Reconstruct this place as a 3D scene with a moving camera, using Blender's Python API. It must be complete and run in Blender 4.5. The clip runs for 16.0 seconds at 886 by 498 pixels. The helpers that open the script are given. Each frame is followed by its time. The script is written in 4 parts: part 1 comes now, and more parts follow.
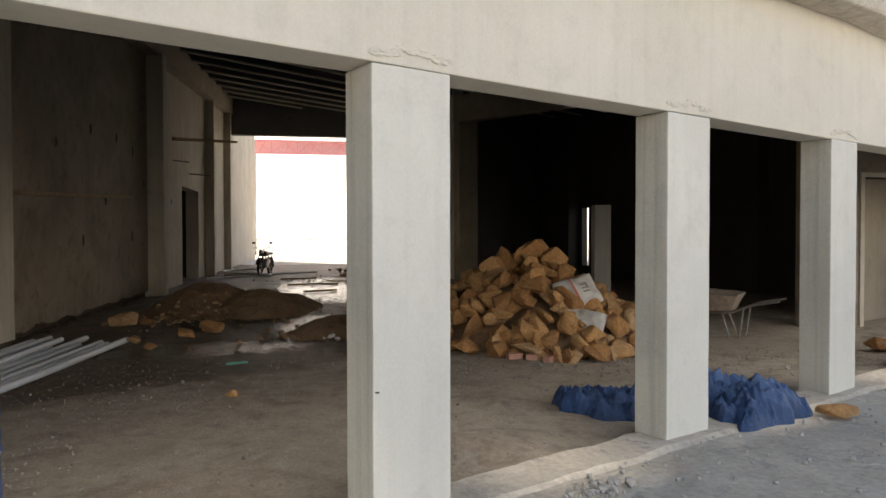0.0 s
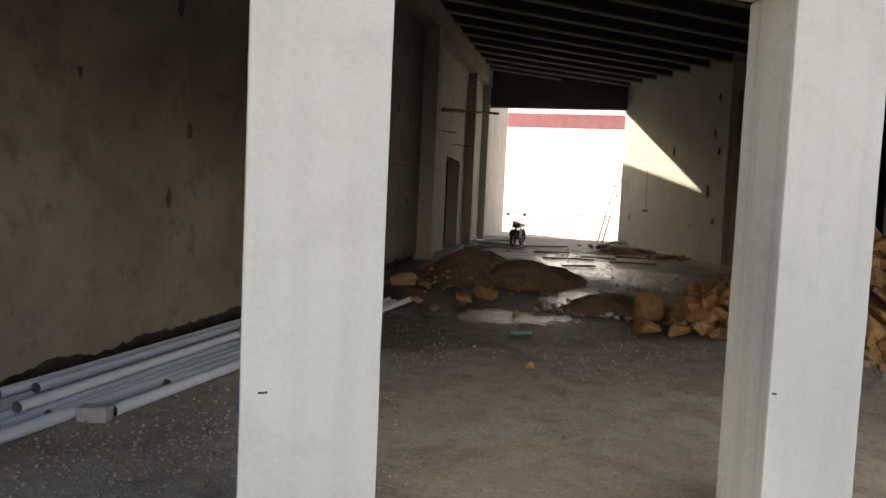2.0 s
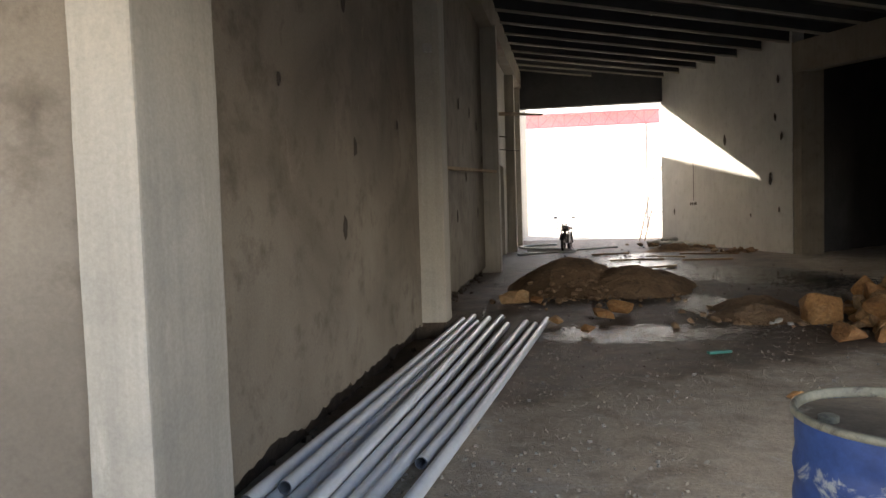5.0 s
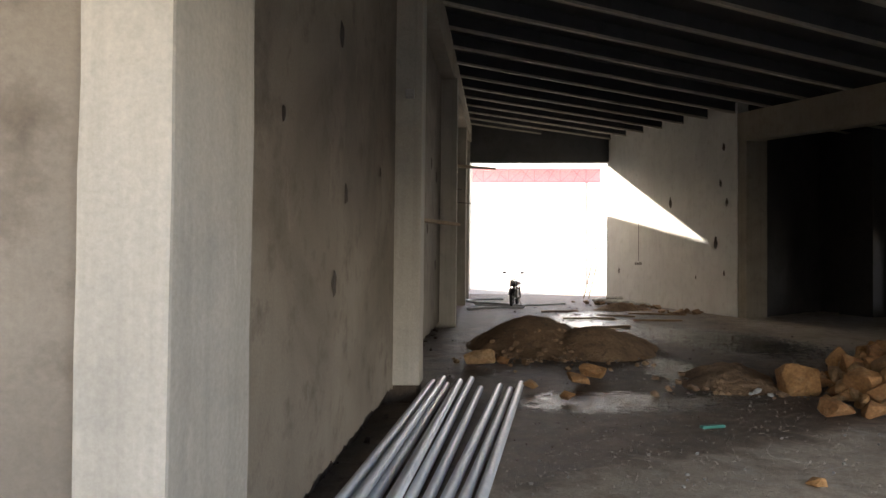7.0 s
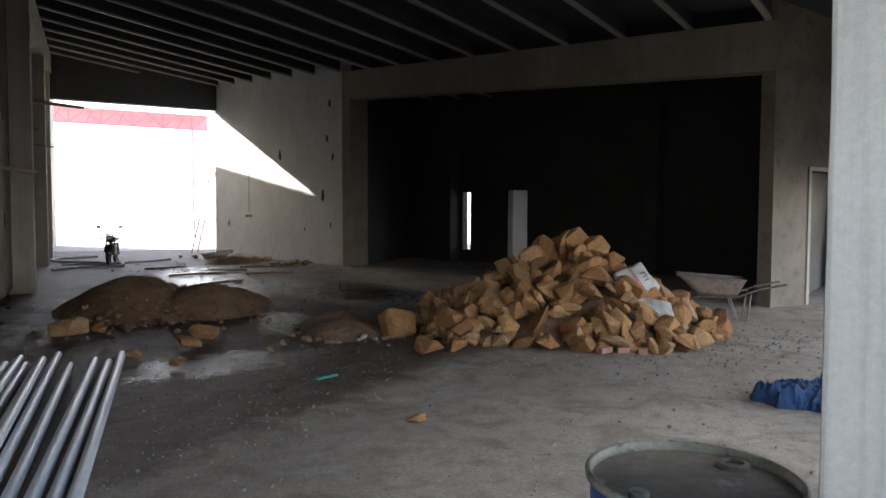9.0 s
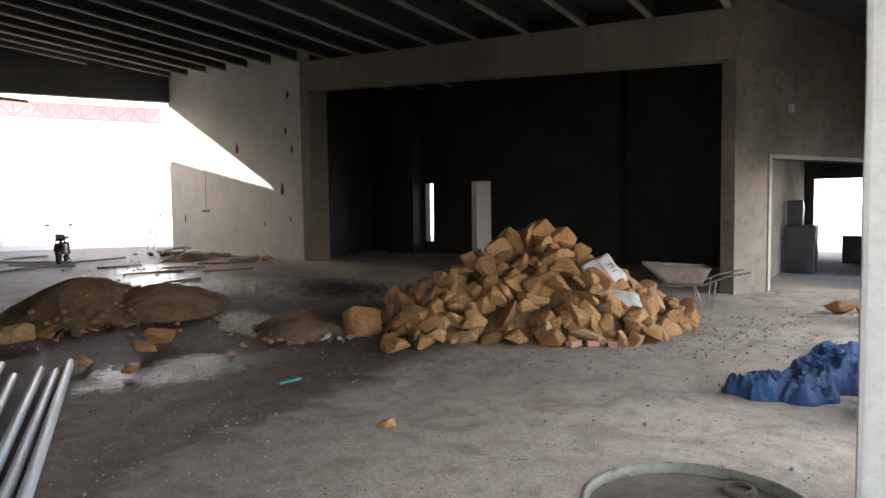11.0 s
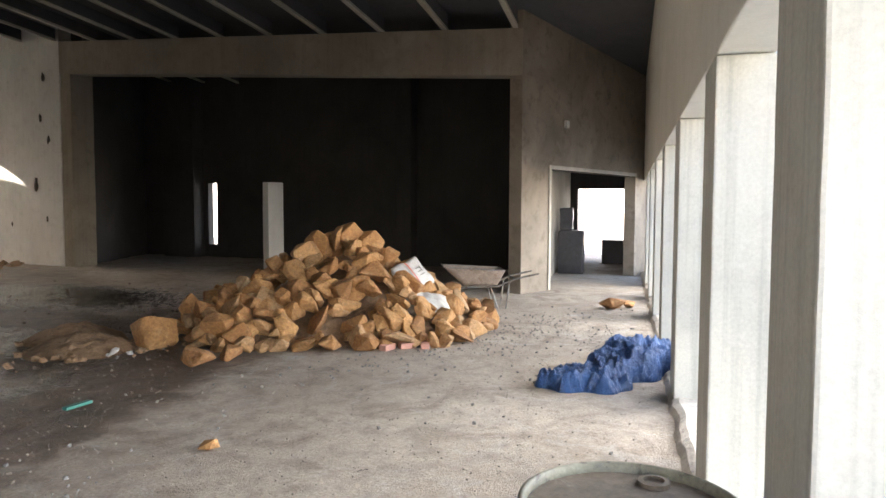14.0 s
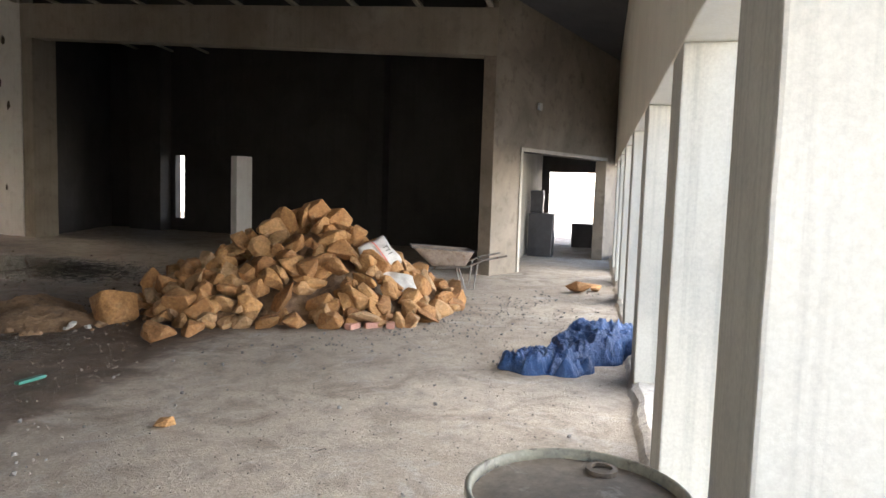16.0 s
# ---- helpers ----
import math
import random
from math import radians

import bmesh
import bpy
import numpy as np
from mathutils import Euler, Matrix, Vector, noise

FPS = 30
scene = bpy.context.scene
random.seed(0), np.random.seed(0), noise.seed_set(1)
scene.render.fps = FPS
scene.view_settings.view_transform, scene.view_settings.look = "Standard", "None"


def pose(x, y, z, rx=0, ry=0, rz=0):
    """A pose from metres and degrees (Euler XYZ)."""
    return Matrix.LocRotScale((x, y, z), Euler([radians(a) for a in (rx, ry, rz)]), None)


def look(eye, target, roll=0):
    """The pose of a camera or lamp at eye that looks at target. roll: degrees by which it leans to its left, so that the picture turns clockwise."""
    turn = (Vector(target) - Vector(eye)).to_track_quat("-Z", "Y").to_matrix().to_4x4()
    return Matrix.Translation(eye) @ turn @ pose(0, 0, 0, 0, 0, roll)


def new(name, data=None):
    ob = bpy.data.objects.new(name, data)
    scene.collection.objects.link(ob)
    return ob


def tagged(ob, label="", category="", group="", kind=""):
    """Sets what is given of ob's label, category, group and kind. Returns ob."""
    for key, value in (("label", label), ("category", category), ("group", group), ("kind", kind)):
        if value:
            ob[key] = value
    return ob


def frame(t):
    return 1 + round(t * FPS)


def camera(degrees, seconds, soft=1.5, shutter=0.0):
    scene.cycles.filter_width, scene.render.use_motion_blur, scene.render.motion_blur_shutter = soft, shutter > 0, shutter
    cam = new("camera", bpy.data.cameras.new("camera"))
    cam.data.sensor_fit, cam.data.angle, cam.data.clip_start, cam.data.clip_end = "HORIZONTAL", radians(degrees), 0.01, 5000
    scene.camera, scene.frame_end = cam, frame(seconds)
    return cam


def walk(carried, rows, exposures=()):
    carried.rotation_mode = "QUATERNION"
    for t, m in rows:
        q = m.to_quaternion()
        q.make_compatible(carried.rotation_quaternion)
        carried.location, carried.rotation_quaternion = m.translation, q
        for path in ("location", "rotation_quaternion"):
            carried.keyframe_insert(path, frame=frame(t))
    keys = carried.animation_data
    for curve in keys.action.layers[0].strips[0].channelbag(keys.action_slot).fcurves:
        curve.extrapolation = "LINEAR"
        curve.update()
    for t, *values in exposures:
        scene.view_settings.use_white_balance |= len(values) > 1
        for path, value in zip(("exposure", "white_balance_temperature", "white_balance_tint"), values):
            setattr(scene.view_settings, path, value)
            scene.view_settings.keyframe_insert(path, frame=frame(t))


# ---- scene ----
cam = camera(65.6, 16.0)
PATH = [
    (0, (4.771, 2.32, 1.569), (5.109, 4.291, 1.529), -0.1),
    (0.5, (4.729, 2.254, 1.554), (4.75, 4.253, 1.486), 1.1),
    (1, (4.576, 2.354, 1.544), (4.571, 4.351, 1.448), 2.5),
    (1.1, (4.55, 2.349, 1.537), (4.53, 4.346, 1.418), 2.0),
    (1.5, (4.413, 2.494, 1.519), (4.31, 4.48, 1.301), 3.0),
    (2, (4.1, 2.785, 1.488), (3.766, 4.754, 1.363), 2.6),
    (2.5, (3.891, 2.723, 1.518), (3.265, 4.619, 1.407), 2.8),
    (3, (3.489, 2.819, 1.487), (2.998, 4.748, 1.286), 1.1),
    (3.5, (3.076, 2.961, 1.605), (2.394, 4.833, 1.425), -0.2),
    (3.7, (2.916, 3.052, 1.519), (2.272, 4.937, 1.348), 2.4),
    (5.8, (1.665, 3.688, 1.554), (1.532, 5.681, 1.462), -2.6),
    (6, (1.581, 3.711, 1.6), (1.477, 5.706, 1.514), -0.3),
    (6.5, (1.51, 3.807, 1.582), (1.383, 5.803, 1.577), 0.6),
    (7, (1.509, 3.996, 1.598), (1.367, 5.99, 1.64), 0.6),
    (7.5, (1.439, 4.103, 1.606), (1.549, 6.098, 1.524), 0.8),
    (8, (1.43, 4.119, 1.607), (1.992, 6.034, 1.485), 0.9),
    (8.5, (1.512, 4.273, 1.638), (2.317, 6.101, 1.521), 0.2),
    (9, (1.527, 4.293, 1.642), (2.454, 6.063, 1.55), 0.2),
    (9.2, (1.474, 4.29, 1.609), (2.465, 6.025, 1.518), 0.5),
    (11.3, (1.622, 4.552, 1.689), (2.643, 6.267, 1.561), -0.7),
    (11.5, (1.547, 4.569, 1.681), (2.596, 6.266, 1.542), 0.4),
    (12, (1.364, 4.632, 1.66), (2.678, 6.137, 1.575), -1.7),
    (12.5, (1.472, 4.8, 1.696), (2.855, 6.233, 1.503), -1.1),
    (13, (1.524, 4.877, 1.713), (2.926, 6.302, 1.651), 0.9),
    (13.5, (1.416, 4.851, 1.692), (2.871, 6.222, 1.625), -0.7),
    (14, (1.383, 4.873, 1.686), (2.89, 6.182, 1.572), 0.2),
    (14.5, (1.413, 4.875, 1.693), (2.926, 6.17, 1.503), 1.4),
    (15, (1.41, 4.886, 1.692), (2.946, 6.145, 1.458), 1.9),
    (15.5, (1.412, 4.896, 1.693), (2.972, 6.13, 1.487), 1.6),
    (16, (1.447, 4.859, 1.694), (3.004, 6.102, 1.522), 1.8),
]
walk(cam, [(t, look(e, g, r)) for t, e, g, r in PATH],
     [(0, 1.55, 7700, 10), (2, 1.45, 7500, 10), (3.5, 1.95, 7300, 8), (6, 2.4, 6900, 10), (7, 2.45, 6900, 10), (8.3, 2.0, 6200, 8), (9, 2.2, 6000, 8), (11.5, 3.1, 6600, 10), (12.5, 3.6, 6700, 10), (14, 3.6, 6750, 10), (16, 3.45, 6750, 10)])

# ---- light ----
world = bpy.data.worlds.new("sky_world")
scene.world = world
world.use_nodes = True
wn = world.node_tree.nodes
sky = wn.new("ShaderNodeTexSky")
sky.sky_type = "NISHITA"
sky.sun_disc = False
sky.sun_elevation = radians(19.6)
sky.sun_rotation = radians(-35)
sky.air_density, sky.dust_density, sky.ozone_density = 0.6, 3.0, 0.3
wn["Background"].inputs["Strength"].default_value = 0.15
world.node_tree.links.new(sky.outputs["Color"], wn["Background"].inputs["Color"])
sun = new("sun", bpy.data.lights.new("sun", "SUN"))
sun.data.energy, sun.data.angle, sun.data.color = 4.5, radians(0.6), (1.0, 0.93, 0.82)
sun.matrix_world = look((-20.4, 66, 14.2), (0, 36, 0))

# fill lamps added in the openings between the columns, standing in for forecourt daylight
for c0 in (-1.73, 0.51, 2.96, 5.4, 7.84, 10.28):
    lamp = new("bay_daylight", bpy.data.lights.new("bay_daylight", "AREA"))
    lamp.data.shape, lamp.data.size, lamp.data.size_y = "RECTANGLE", 1.2, 2.0
    lamp.data.spread = radians(105)
    lamp.data.energy, lamp.data.color = 3.0, (1.0, 0.97, 0.93)
    c = Vector((5.01, 5.86, 1.25)) + Vector((math.cos(radians(26)), math.sin(radians(26)), 0)) * (c0 + 0.95)
    lamp.matrix_world = look(c, c + Vector((-math.sin(radians(26)), math.cos(radians(26)), -0.7)))


# ---- materials ----
class Nodes:
    """A small builder of node materials on world position."""

    def __init__(self, name, rough=0.8, metal=0.0):
        self.m = bpy.data.materials.new(name)
        self.m.use_nodes = True
        self.n, self.l = self.m.node_tree.nodes, self.m.node_tree.links
        self.b = self.n["Principled BSDF"]
        self.b.inputs["Roughness"].default_value = rough
        self.b.inputs["Metallic"].default_value = metal

    def link(self, a, b):
        self.l.new(a, b)

    def pos(self, scale=(1, 1, 1), local=False):
        src = self.n.new("ShaderNodeTexCoord").outputs["Object"] if local else self.n.new("ShaderNodeNewGeometry").outputs["Position"]
        mp = self.n.new("ShaderNodeMapping")
        mp.inputs["Scale"].default_value = scale
        self.link(src, mp.inputs["Vector"])
        return mp.outputs["Vector"]

    def noise(self, vec, scale, detail=5.0, rough=0.6, dist=0.0):
        t = self.n.new("ShaderNodeTexNoise")
        t.inputs["Scale"].default_value, t.inputs["Detail"].default_value = scale, detail
        t.inputs["Roughness"].default_value, t.inputs["Distortion"].default_value = rough, dist
        self.link(vec, t.inputs["Vector"])
        return t.outputs["Fac"]

    def ramp(self, fac, a, b, lo=(0, 0, 0), hi=(1, 1, 1)):
        r = self.n.new("ShaderNodeValToRGB")
        r.color_ramp.elements[0].position, r.color_ramp.elements[1].position = a, b
        r.color_ramp.elements[0].color, r.color_ramp.elements[1].color = (*lo, 1), (*hi, 1)
        self.link(fac, r.inputs["Fac"])
        return r.outputs["Color"]

    def mix(self, fac, a, b, mode="MIX"):
        x = self.n.new("ShaderNodeMix")
        x.data_type, x.blend_type = "RGBA", mode
        for sock, v in ((x.inputs[0], fac), (x.inputs[6], a), (x.inputs[7], b)):
            if isinstance(v, bpy.types.NodeSocket):
                self.link(v, sock)
            elif isinstance(v, tuple):
                sock.default_value = (*v, 1)
            else:
                sock.default_value = v
        return x.outputs[2]

    def math(self, op, a, b=0.0, c=None):
        x = self.n.new("ShaderNodeMath")
        x.operation = op
        for i, v in enumerate((a, b, c)):
            if v is None:
                continue
            if isinstance(v, bpy.types.NodeSocket):
                self.link(v, x.inputs[i])
            else:
                x.inputs[i].default_value = v
        return x.outputs[0]

    def rnd(self):
        return self.n.new("ShaderNodeObjectInfo").outputs["Random"]

    def bump(self, h, strength=0.4, dist=0.01):
        x = self.n.new("ShaderNodeBump")
        x.inputs["Strength"].default_value, x.inputs["Distance"].default_value = strength, dist
        self.link(h, x.inputs["Height"])
        self.link(x.outputs["Normal"], self.b.inputs["Normal"])

    def done(self, color=None, rough=None):
        if color is not None:
            self.link(color, self.b.inputs["Base Color"])
        if rough is not None:
            self.link(rough, self.b.inputs["Roughness"])
        return self.m


def concrete(name, dark, light, stain, streak=0.35, stain_amt=0.5, bump=0.35, streak_scale=9.0):
    k = Nodes(name, 0.88)
    p = k.pos()
    big = k.noise(p, 0.7, 4, 0.55, 0.6)
    mid = k.noise(p, 4.0, 6, 0.65)
    fine = k.noise(p, 55.0, 4, 0.7)
    col = k.mix(k.ramp(big, 0.3, 0.72), dark, light)
    col = k.mix(k.math("MULTIPLY", k.ramp(mid, 0.52, 0.72), stain_amt), col, stain)
    run = k.noise(k.pos((streak_scale, streak_scale, 0.35)), 1.0, 6, 0.6)
    col = k.mix(k.math("MULTIPLY", k.ramp(run, 0.48, 0.66), streak), col, tuple(c * 0.62 for c in dark))
    pale = k.noise(k.pos((2.0, 2.0, 1.2)), 1.3, 7, 0.7, 1.5)
    col = k.mix(k.math("MULTIPLY", k.ramp(pale, 0.6, 0.75), 0.35), col, tuple(min(0.8, c * 1.35) for c in light))
    col = k.mix(0.1, col, k.ramp(fine, 0.3, 0.7), "OVERLAY")
    k.bump(k.math("ADD", k.math("MULTIPLY", fine, 0.4), k.math("ADD", mid, k.math("MULTIPLY", run, streak))), bump, 0.012)
    return k.done(col)


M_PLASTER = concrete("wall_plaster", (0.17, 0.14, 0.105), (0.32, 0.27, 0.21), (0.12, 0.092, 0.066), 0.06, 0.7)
# pale plaster, lifted further to carry the big opening's glow in its colour
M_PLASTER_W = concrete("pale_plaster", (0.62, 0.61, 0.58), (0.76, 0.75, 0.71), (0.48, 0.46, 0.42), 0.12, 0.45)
M_PILASTER = concrete("pilaster_concrete", (0.38, 0.345, 0.285), (0.52, 0.48, 0.40), (0.28, 0.27, 0.24), 0.3, 0.45)
M_FACADE = concrete("facade_render", (0.66, 0.625, 0.53), (0.76, 0.72, 0.62), (0.54, 0.51, 0.42), 0.10, 0.35, 0.2)
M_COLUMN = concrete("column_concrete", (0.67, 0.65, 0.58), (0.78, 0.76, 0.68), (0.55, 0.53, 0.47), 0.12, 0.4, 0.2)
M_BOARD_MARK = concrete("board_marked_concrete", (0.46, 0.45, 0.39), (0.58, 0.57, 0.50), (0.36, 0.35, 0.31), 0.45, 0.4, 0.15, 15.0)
# colour sunk near black to paint in the shade of the unlit rooms
M_SHADEWALL = concrete("shade_darkened_concrete", (0.045, 0.041, 0.037), (0.075, 0.07, 0.064), (0.04, 0.036, 0.033), 0.2, 0.5)
# ceiling shade is put into this near-black colour
M_CEIL_SHADE = concrete("ceiling_concrete_in_shade", (0.055, 0.056, 0.06), (0.085, 0.085, 0.088), (0.04, 0.04, 0.04), 0.0, 0.4)
M_BEAM = concrete("beam_concrete", (0.25, 0.215, 0.165), (0.36, 0.315, 0.25), (0.19, 0.16, 0.125), 0.2, 0.5)


def floor_material():
    k = Nodes("cement_floor", 0.9)
    p = k.pos()
    sep = k.n.new("ShaderNodeSeparateXYZ")
    k.link(p, sep.inputs[0])
    x, y = sep.outputs[0], sep.outputs[1]
    warp = k.noise(p, 0.9, 5, 0.6, 0.8)
    big = k.noise(p, 0.55, 5, 0.6, 0.4)
    mid = k.noise(p, 5.0, 6, 0.7)
    fine = k.noise(p, 40.0, 5, 0.75)
    grit = k.noise(p, 130.0, 2, 0.5)
    dry = k.mix(k.ramp(big, 0.3, 0.7), (0.33, 0.268, 0.205), (0.49, 0.42, 0.335))
    dry = k.mix(k.math("MULTIPLY", k.ramp(k.noise(p, 1.1, 7, 0.72, 1.4), 0.5, 0.66), 0.75), dry, (0.20, 0.155, 0.115))
    dry = k.mix(k.math("MULTIPLY", k.ramp(mid, 0.48, 0.7), 0.7), dry, (0.21, 0.175, 0.14))
    dry = k.mix(k.math("MULTIPLY", k.ramp(k.noise(p, 1.7, 7, 0.7, 1.0), 0.55, 0.7), 0.5), dry, (0.50, 0.47, 0.43))
    dirt = k.mix(k.ramp(k.noise(p, 1.6, 7, 0.72, 0.8), 0.36, 0.66), (0.07, 0.046, 0.03), (0.19, 0.137, 0.097))
    dirt = k.mix(k.math("MULTIPLY", k.ramp(mid, 0.5, 0.72), 0.6), dirt, (0.065, 0.045, 0.031))
    # damp, muddy part beyond a slanting edge
    edge = k.math("SUBTRACT", k.math("SUBTRACT", y, k.math("MULTIPLY", x, 0.62)), 7.9)
    edge = k.math("ADD", edge, k.math("MULTIPLY", k.math("SUBTRACT", k.noise(p, 2.6, 7, 0.7, 0.5), 0.5), 1.7))
    damp = k.n.new("ShaderNodeMapRange")
    k.link(edge, damp.inputs[0])
    damp.inputs[1].default_value, damp.inputs[2].default_value = -0.18, 0.3
    far = k.n.new("ShaderNodeMapRange")
    k.link(k.math("ADD", k.math("SUBTRACT", x, k.math("MULTIPLY", y, 0.12)), k.math("MULTIPLY", warp, 1.5)), far.inputs[0])
    far.inputs[1].default_value, far.inputs[2].default_value = 5.6, 6.8
    far.inputs[3].default_value, far.inputs[4].default_value = 1.0, 0.25
    mask = k.math("MULTIPLY", damp.outputs[0], far.outputs[0])
    col = k.mix(mask, dry, dirt)
    col = k.mix(0.32, col, k.ramp(fine, 0.3, 0.7), "OVERLAY")
    col = k.mix(k.math("MULTIPLY", k.ramp(grit, 0.66, 0.72), 0.5), col, (0.5, 0.48, 0.45))

    def blob(cx, cy, rx, ry, turn):
        c, s = math.cos(turn), math.sin(turn)
        dx, dy = k.math("SUBTRACT", x, cx), k.math("SUBTRACT", y, cy)
        a = k.math("DIVIDE", k.math("ADD", k.math("MULTIPLY", dx, c), k.math("MULTIPLY", dy, s)), rx)
        b = k.math("DIVIDE", k.math("SUBTRACT", k.math("MULTIPLY", dy, c), k.math("MULTIPLY", dx, s)), ry)
        d = k.math("ADD", k.math("MULTIPLY", a, a), k.math("MULTIPLY", b, b))
        return k.math("MAXIMUM", k.math("SUBTRACT", 1.0, d), 0.0)

    wet = k.math("MAXIMUM", blob(3.0, 12.3, 2.0, 0.9, 0.15), blob(4.4, 14.6, 0.75, 2.8, 0.1))
    wet = k.math("MAXIMUM", wet, blob(4.6, 23.5, 1.7, 6.5, 0.0))
    wet = k.math("MAXIMUM", wet, blob(6.5, 19.5, 2.2, 4.5, 0.3))
    pool = k.math("SUBTRACT", k.math("ADD", k.math("MULTIPLY", wet, 0.30), k.noise(k.pos((0.7, 1.25, 1)), 9.0, 9, 0.78, 1.3)), 0.64)
    pool = k.ramp(pool, 0.0, 0.05)
    col = k.mix(pool, col, (0.03, 0.024, 0.018))
    damp_rough = k.mix(mask, (0.93, 0.93, 0.93), (0.58, 0.58, 0.58))
    rough = k.mix(pool, damp_rough, (0.13, 0.13, 0.13))
    h = k.math("ADD", k.math("MULTIPLY", mid, 1.0), k.math("ADD", k.math("MULTIPLY", fine, 0.5), k.math("MULTIPLY", grit, 0.25)))
    inv = k.math("SUBTRACT", 1.0, k.math("MULTIPLY", pool, 0.5))
    k.bump(k.math("MULTIPLY", h, inv), 0.8, 0.03)
    return k.done(col, rough)


def simple(name, a, b, scale=6.0, rough=0.8, metal=0.0, bump=0.3, dist=0.01, local=False, rnd=0.0, c=None, cpos=(0.55, 0.65)):
    """Two mixed colours, fine grain, an optional third colour in patches."""
    k = Nodes(name, rough, metal)
    p = k.pos(local=local)
    n1, n2 = k.noise(p, scale, 6, 0.65, 0.3), k.noise(p, scale * 9, 4, 0.7)
    col = k.mix(k.ramp(n1, 0.3, 0.7), a, b)
    if c:
        col = k.mix(k.ramp(k.noise(p, scale * 1.7, 7, 0.7, 0.8), *cpos), col, c)
    col = k.mix(0.2, col, k.ramp(n2, 0.3, 0.7), "OVERLAY")
    if rnd:
        col = k.mix(k.math("MULTIPLY", k.rnd(), rnd), col, tuple(v * 0.45 for v in a))
    k.bump(k.math("ADD", n1, k.math("MULTIPLY", n2, 0.4)), bump, dist)
    return k.done(col)


M_FLOOR = floor_material()
M_PAVE = simple("sandy_cement", (0.48, 0.42, 0.34), (0.66, 0.59, 0.49), 2.2, 0.95, 0, 0.8, 0.04, c=(0.40, 0.36, 0.31))
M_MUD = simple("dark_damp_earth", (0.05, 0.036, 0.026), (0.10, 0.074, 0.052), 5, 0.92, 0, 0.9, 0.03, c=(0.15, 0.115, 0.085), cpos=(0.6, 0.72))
M_SAND = simple("pale_sand", (0.60, 0.56, 0.50), (0.70, 0.66, 0.60), 0.4, 0.95, 0, 0.3, 0.05)
M_EARTH = simple("brown_earth", (0.23, 0.14, 0.08), (0.38, 0.25, 0.145), 2.5, 0.95, 0, 1.0, 0.08, c=(0.16, 0.105, 0.068), cpos=(0.52, 0.66))


def rock_material():
    k = Nodes("ochre_stone", 0.88)
    p = k.pos(local=True)
    w = k.pos()
    n1, n2, n3 = k.noise(w, 4.0, 7, 0.7, 0.6), k.noise(w, 26.0, 5, 0.7), k.noise(p, 2.2, 4, 0.6, 0.5)
    tone = k.n.new("ShaderNodeValToRGB")
    tone.color_ramp.elements[0].color, tone.color_ramp.elements[1].color = (0.19, 0.09, 0.035, 1), (0.54, 0.38, 0.21, 1)
    for at, c in ((0.3, (0.36, 0.175, 0.066, 1)), (0.6, (0.46, 0.25, 0.10, 1)), (0.85, (0.42, 0.275, 0.15, 1))):
        tone.color_ramp.elements.new(at).color = c
    k.link(k.math("ADD", k.math("MULTIPLY", k.rnd(), 0.75), k.math("MULTIPLY", n3, 0.25)), tone.inputs["Fac"])
    col = k.mix(k.math("MULTIPLY", k.ramp(n1, 0.5, 0.68), 0.6), tone.outputs["Color"], (0.27, 0.145, 0.06))
    col = k.mix(k.math("MULTIPLY", k.ramp(n3, 0.55, 0.7), 0.3), col, (0.58, 0.42, 0.24))
    col = k.mix(0.35, col, k.ramp(n2, 0.3, 0.7), "OVERLAY")
    k.bump(k.math("ADD", n1, k.math("MULTIPLY", n2, 0.5)), 1.0, 0.05)
    return k.done(col)


M_ROCK = rock_material()
M_RUBBLE = simple("grey_rubble", (0.15, 0.14, 0.13), (0.29, 0.27, 0.24), 6, 0.95, 0, 0.6, 0.02, rnd=0.4)
M_GRIT = simple("dusty_grit", (0.22, 0.19, 0.155), (0.36, 0.315, 0.26), 30, 0.95, 0, 0.4, 0.01)
M_PVC = simple("white_pvc", (0.62, 0.65, 0.70), (0.74, 0.77, 0.80), 1.2, 0.32, 0, 0.05, 0.002, c=(0.5, 0.49, 0.46), cpos=(0.62, 0.75))
# darker copy of the pipe white, painting in the shade inside the ends
M_PVC_SHADE = simple("shaded_pipe_bore", (0.16, 0.17, 0.20), (0.22, 0.23, 0.26), 8, 0.6)
M_DRUM = simple("chipped_blue_paint", (0.022, 0.05, 0.17), (0.04, 0.085, 0.25), 3.0, 0.5, 0.0, 0.2, 0.004, c=(0.36, 0.37, 0.36), cpos=(0.54, 0.6))
M_LID = simple("dusty_steel_lid", (0.14, 0.105, 0.072), (0.26, 0.205, 0.145), 4.0, 0.8, 0.0, 0.3, 0.006, c=(0.38, 0.33, 0.26), cpos=(0.58, 0.72))
M_RIM = simple("rim_paint", (0.20, 0.185, 0.14), (0.34, 0.32, 0.23), 7, 0.55, 0.2, 0.2, 0.003, c=(0.12, 0.10, 0.08))
# the third, lighter blue paints highlights on the folds
M_TARP = simple("blue_tarpaulin", (0.014, 0.045, 0.13), (0.03, 0.085, 0.22), 9.0, 0.3, 0, 1.0, 0.04, c=(0.09, 0.16, 0.31), cpos=(0.55, 0.72))
M_WOOD = simple("raw_timber", (0.27, 0.175, 0.09), (0.40, 0.27, 0.15), 7, 0.8, 0, 0.3, 0.004)
M_OLDWOOD = simple("old_pole_wood", (0.26, 0.18, 0.11), (0.40, 0.29, 0.18), 7, 0.85, 0, 0.3, 0.004)
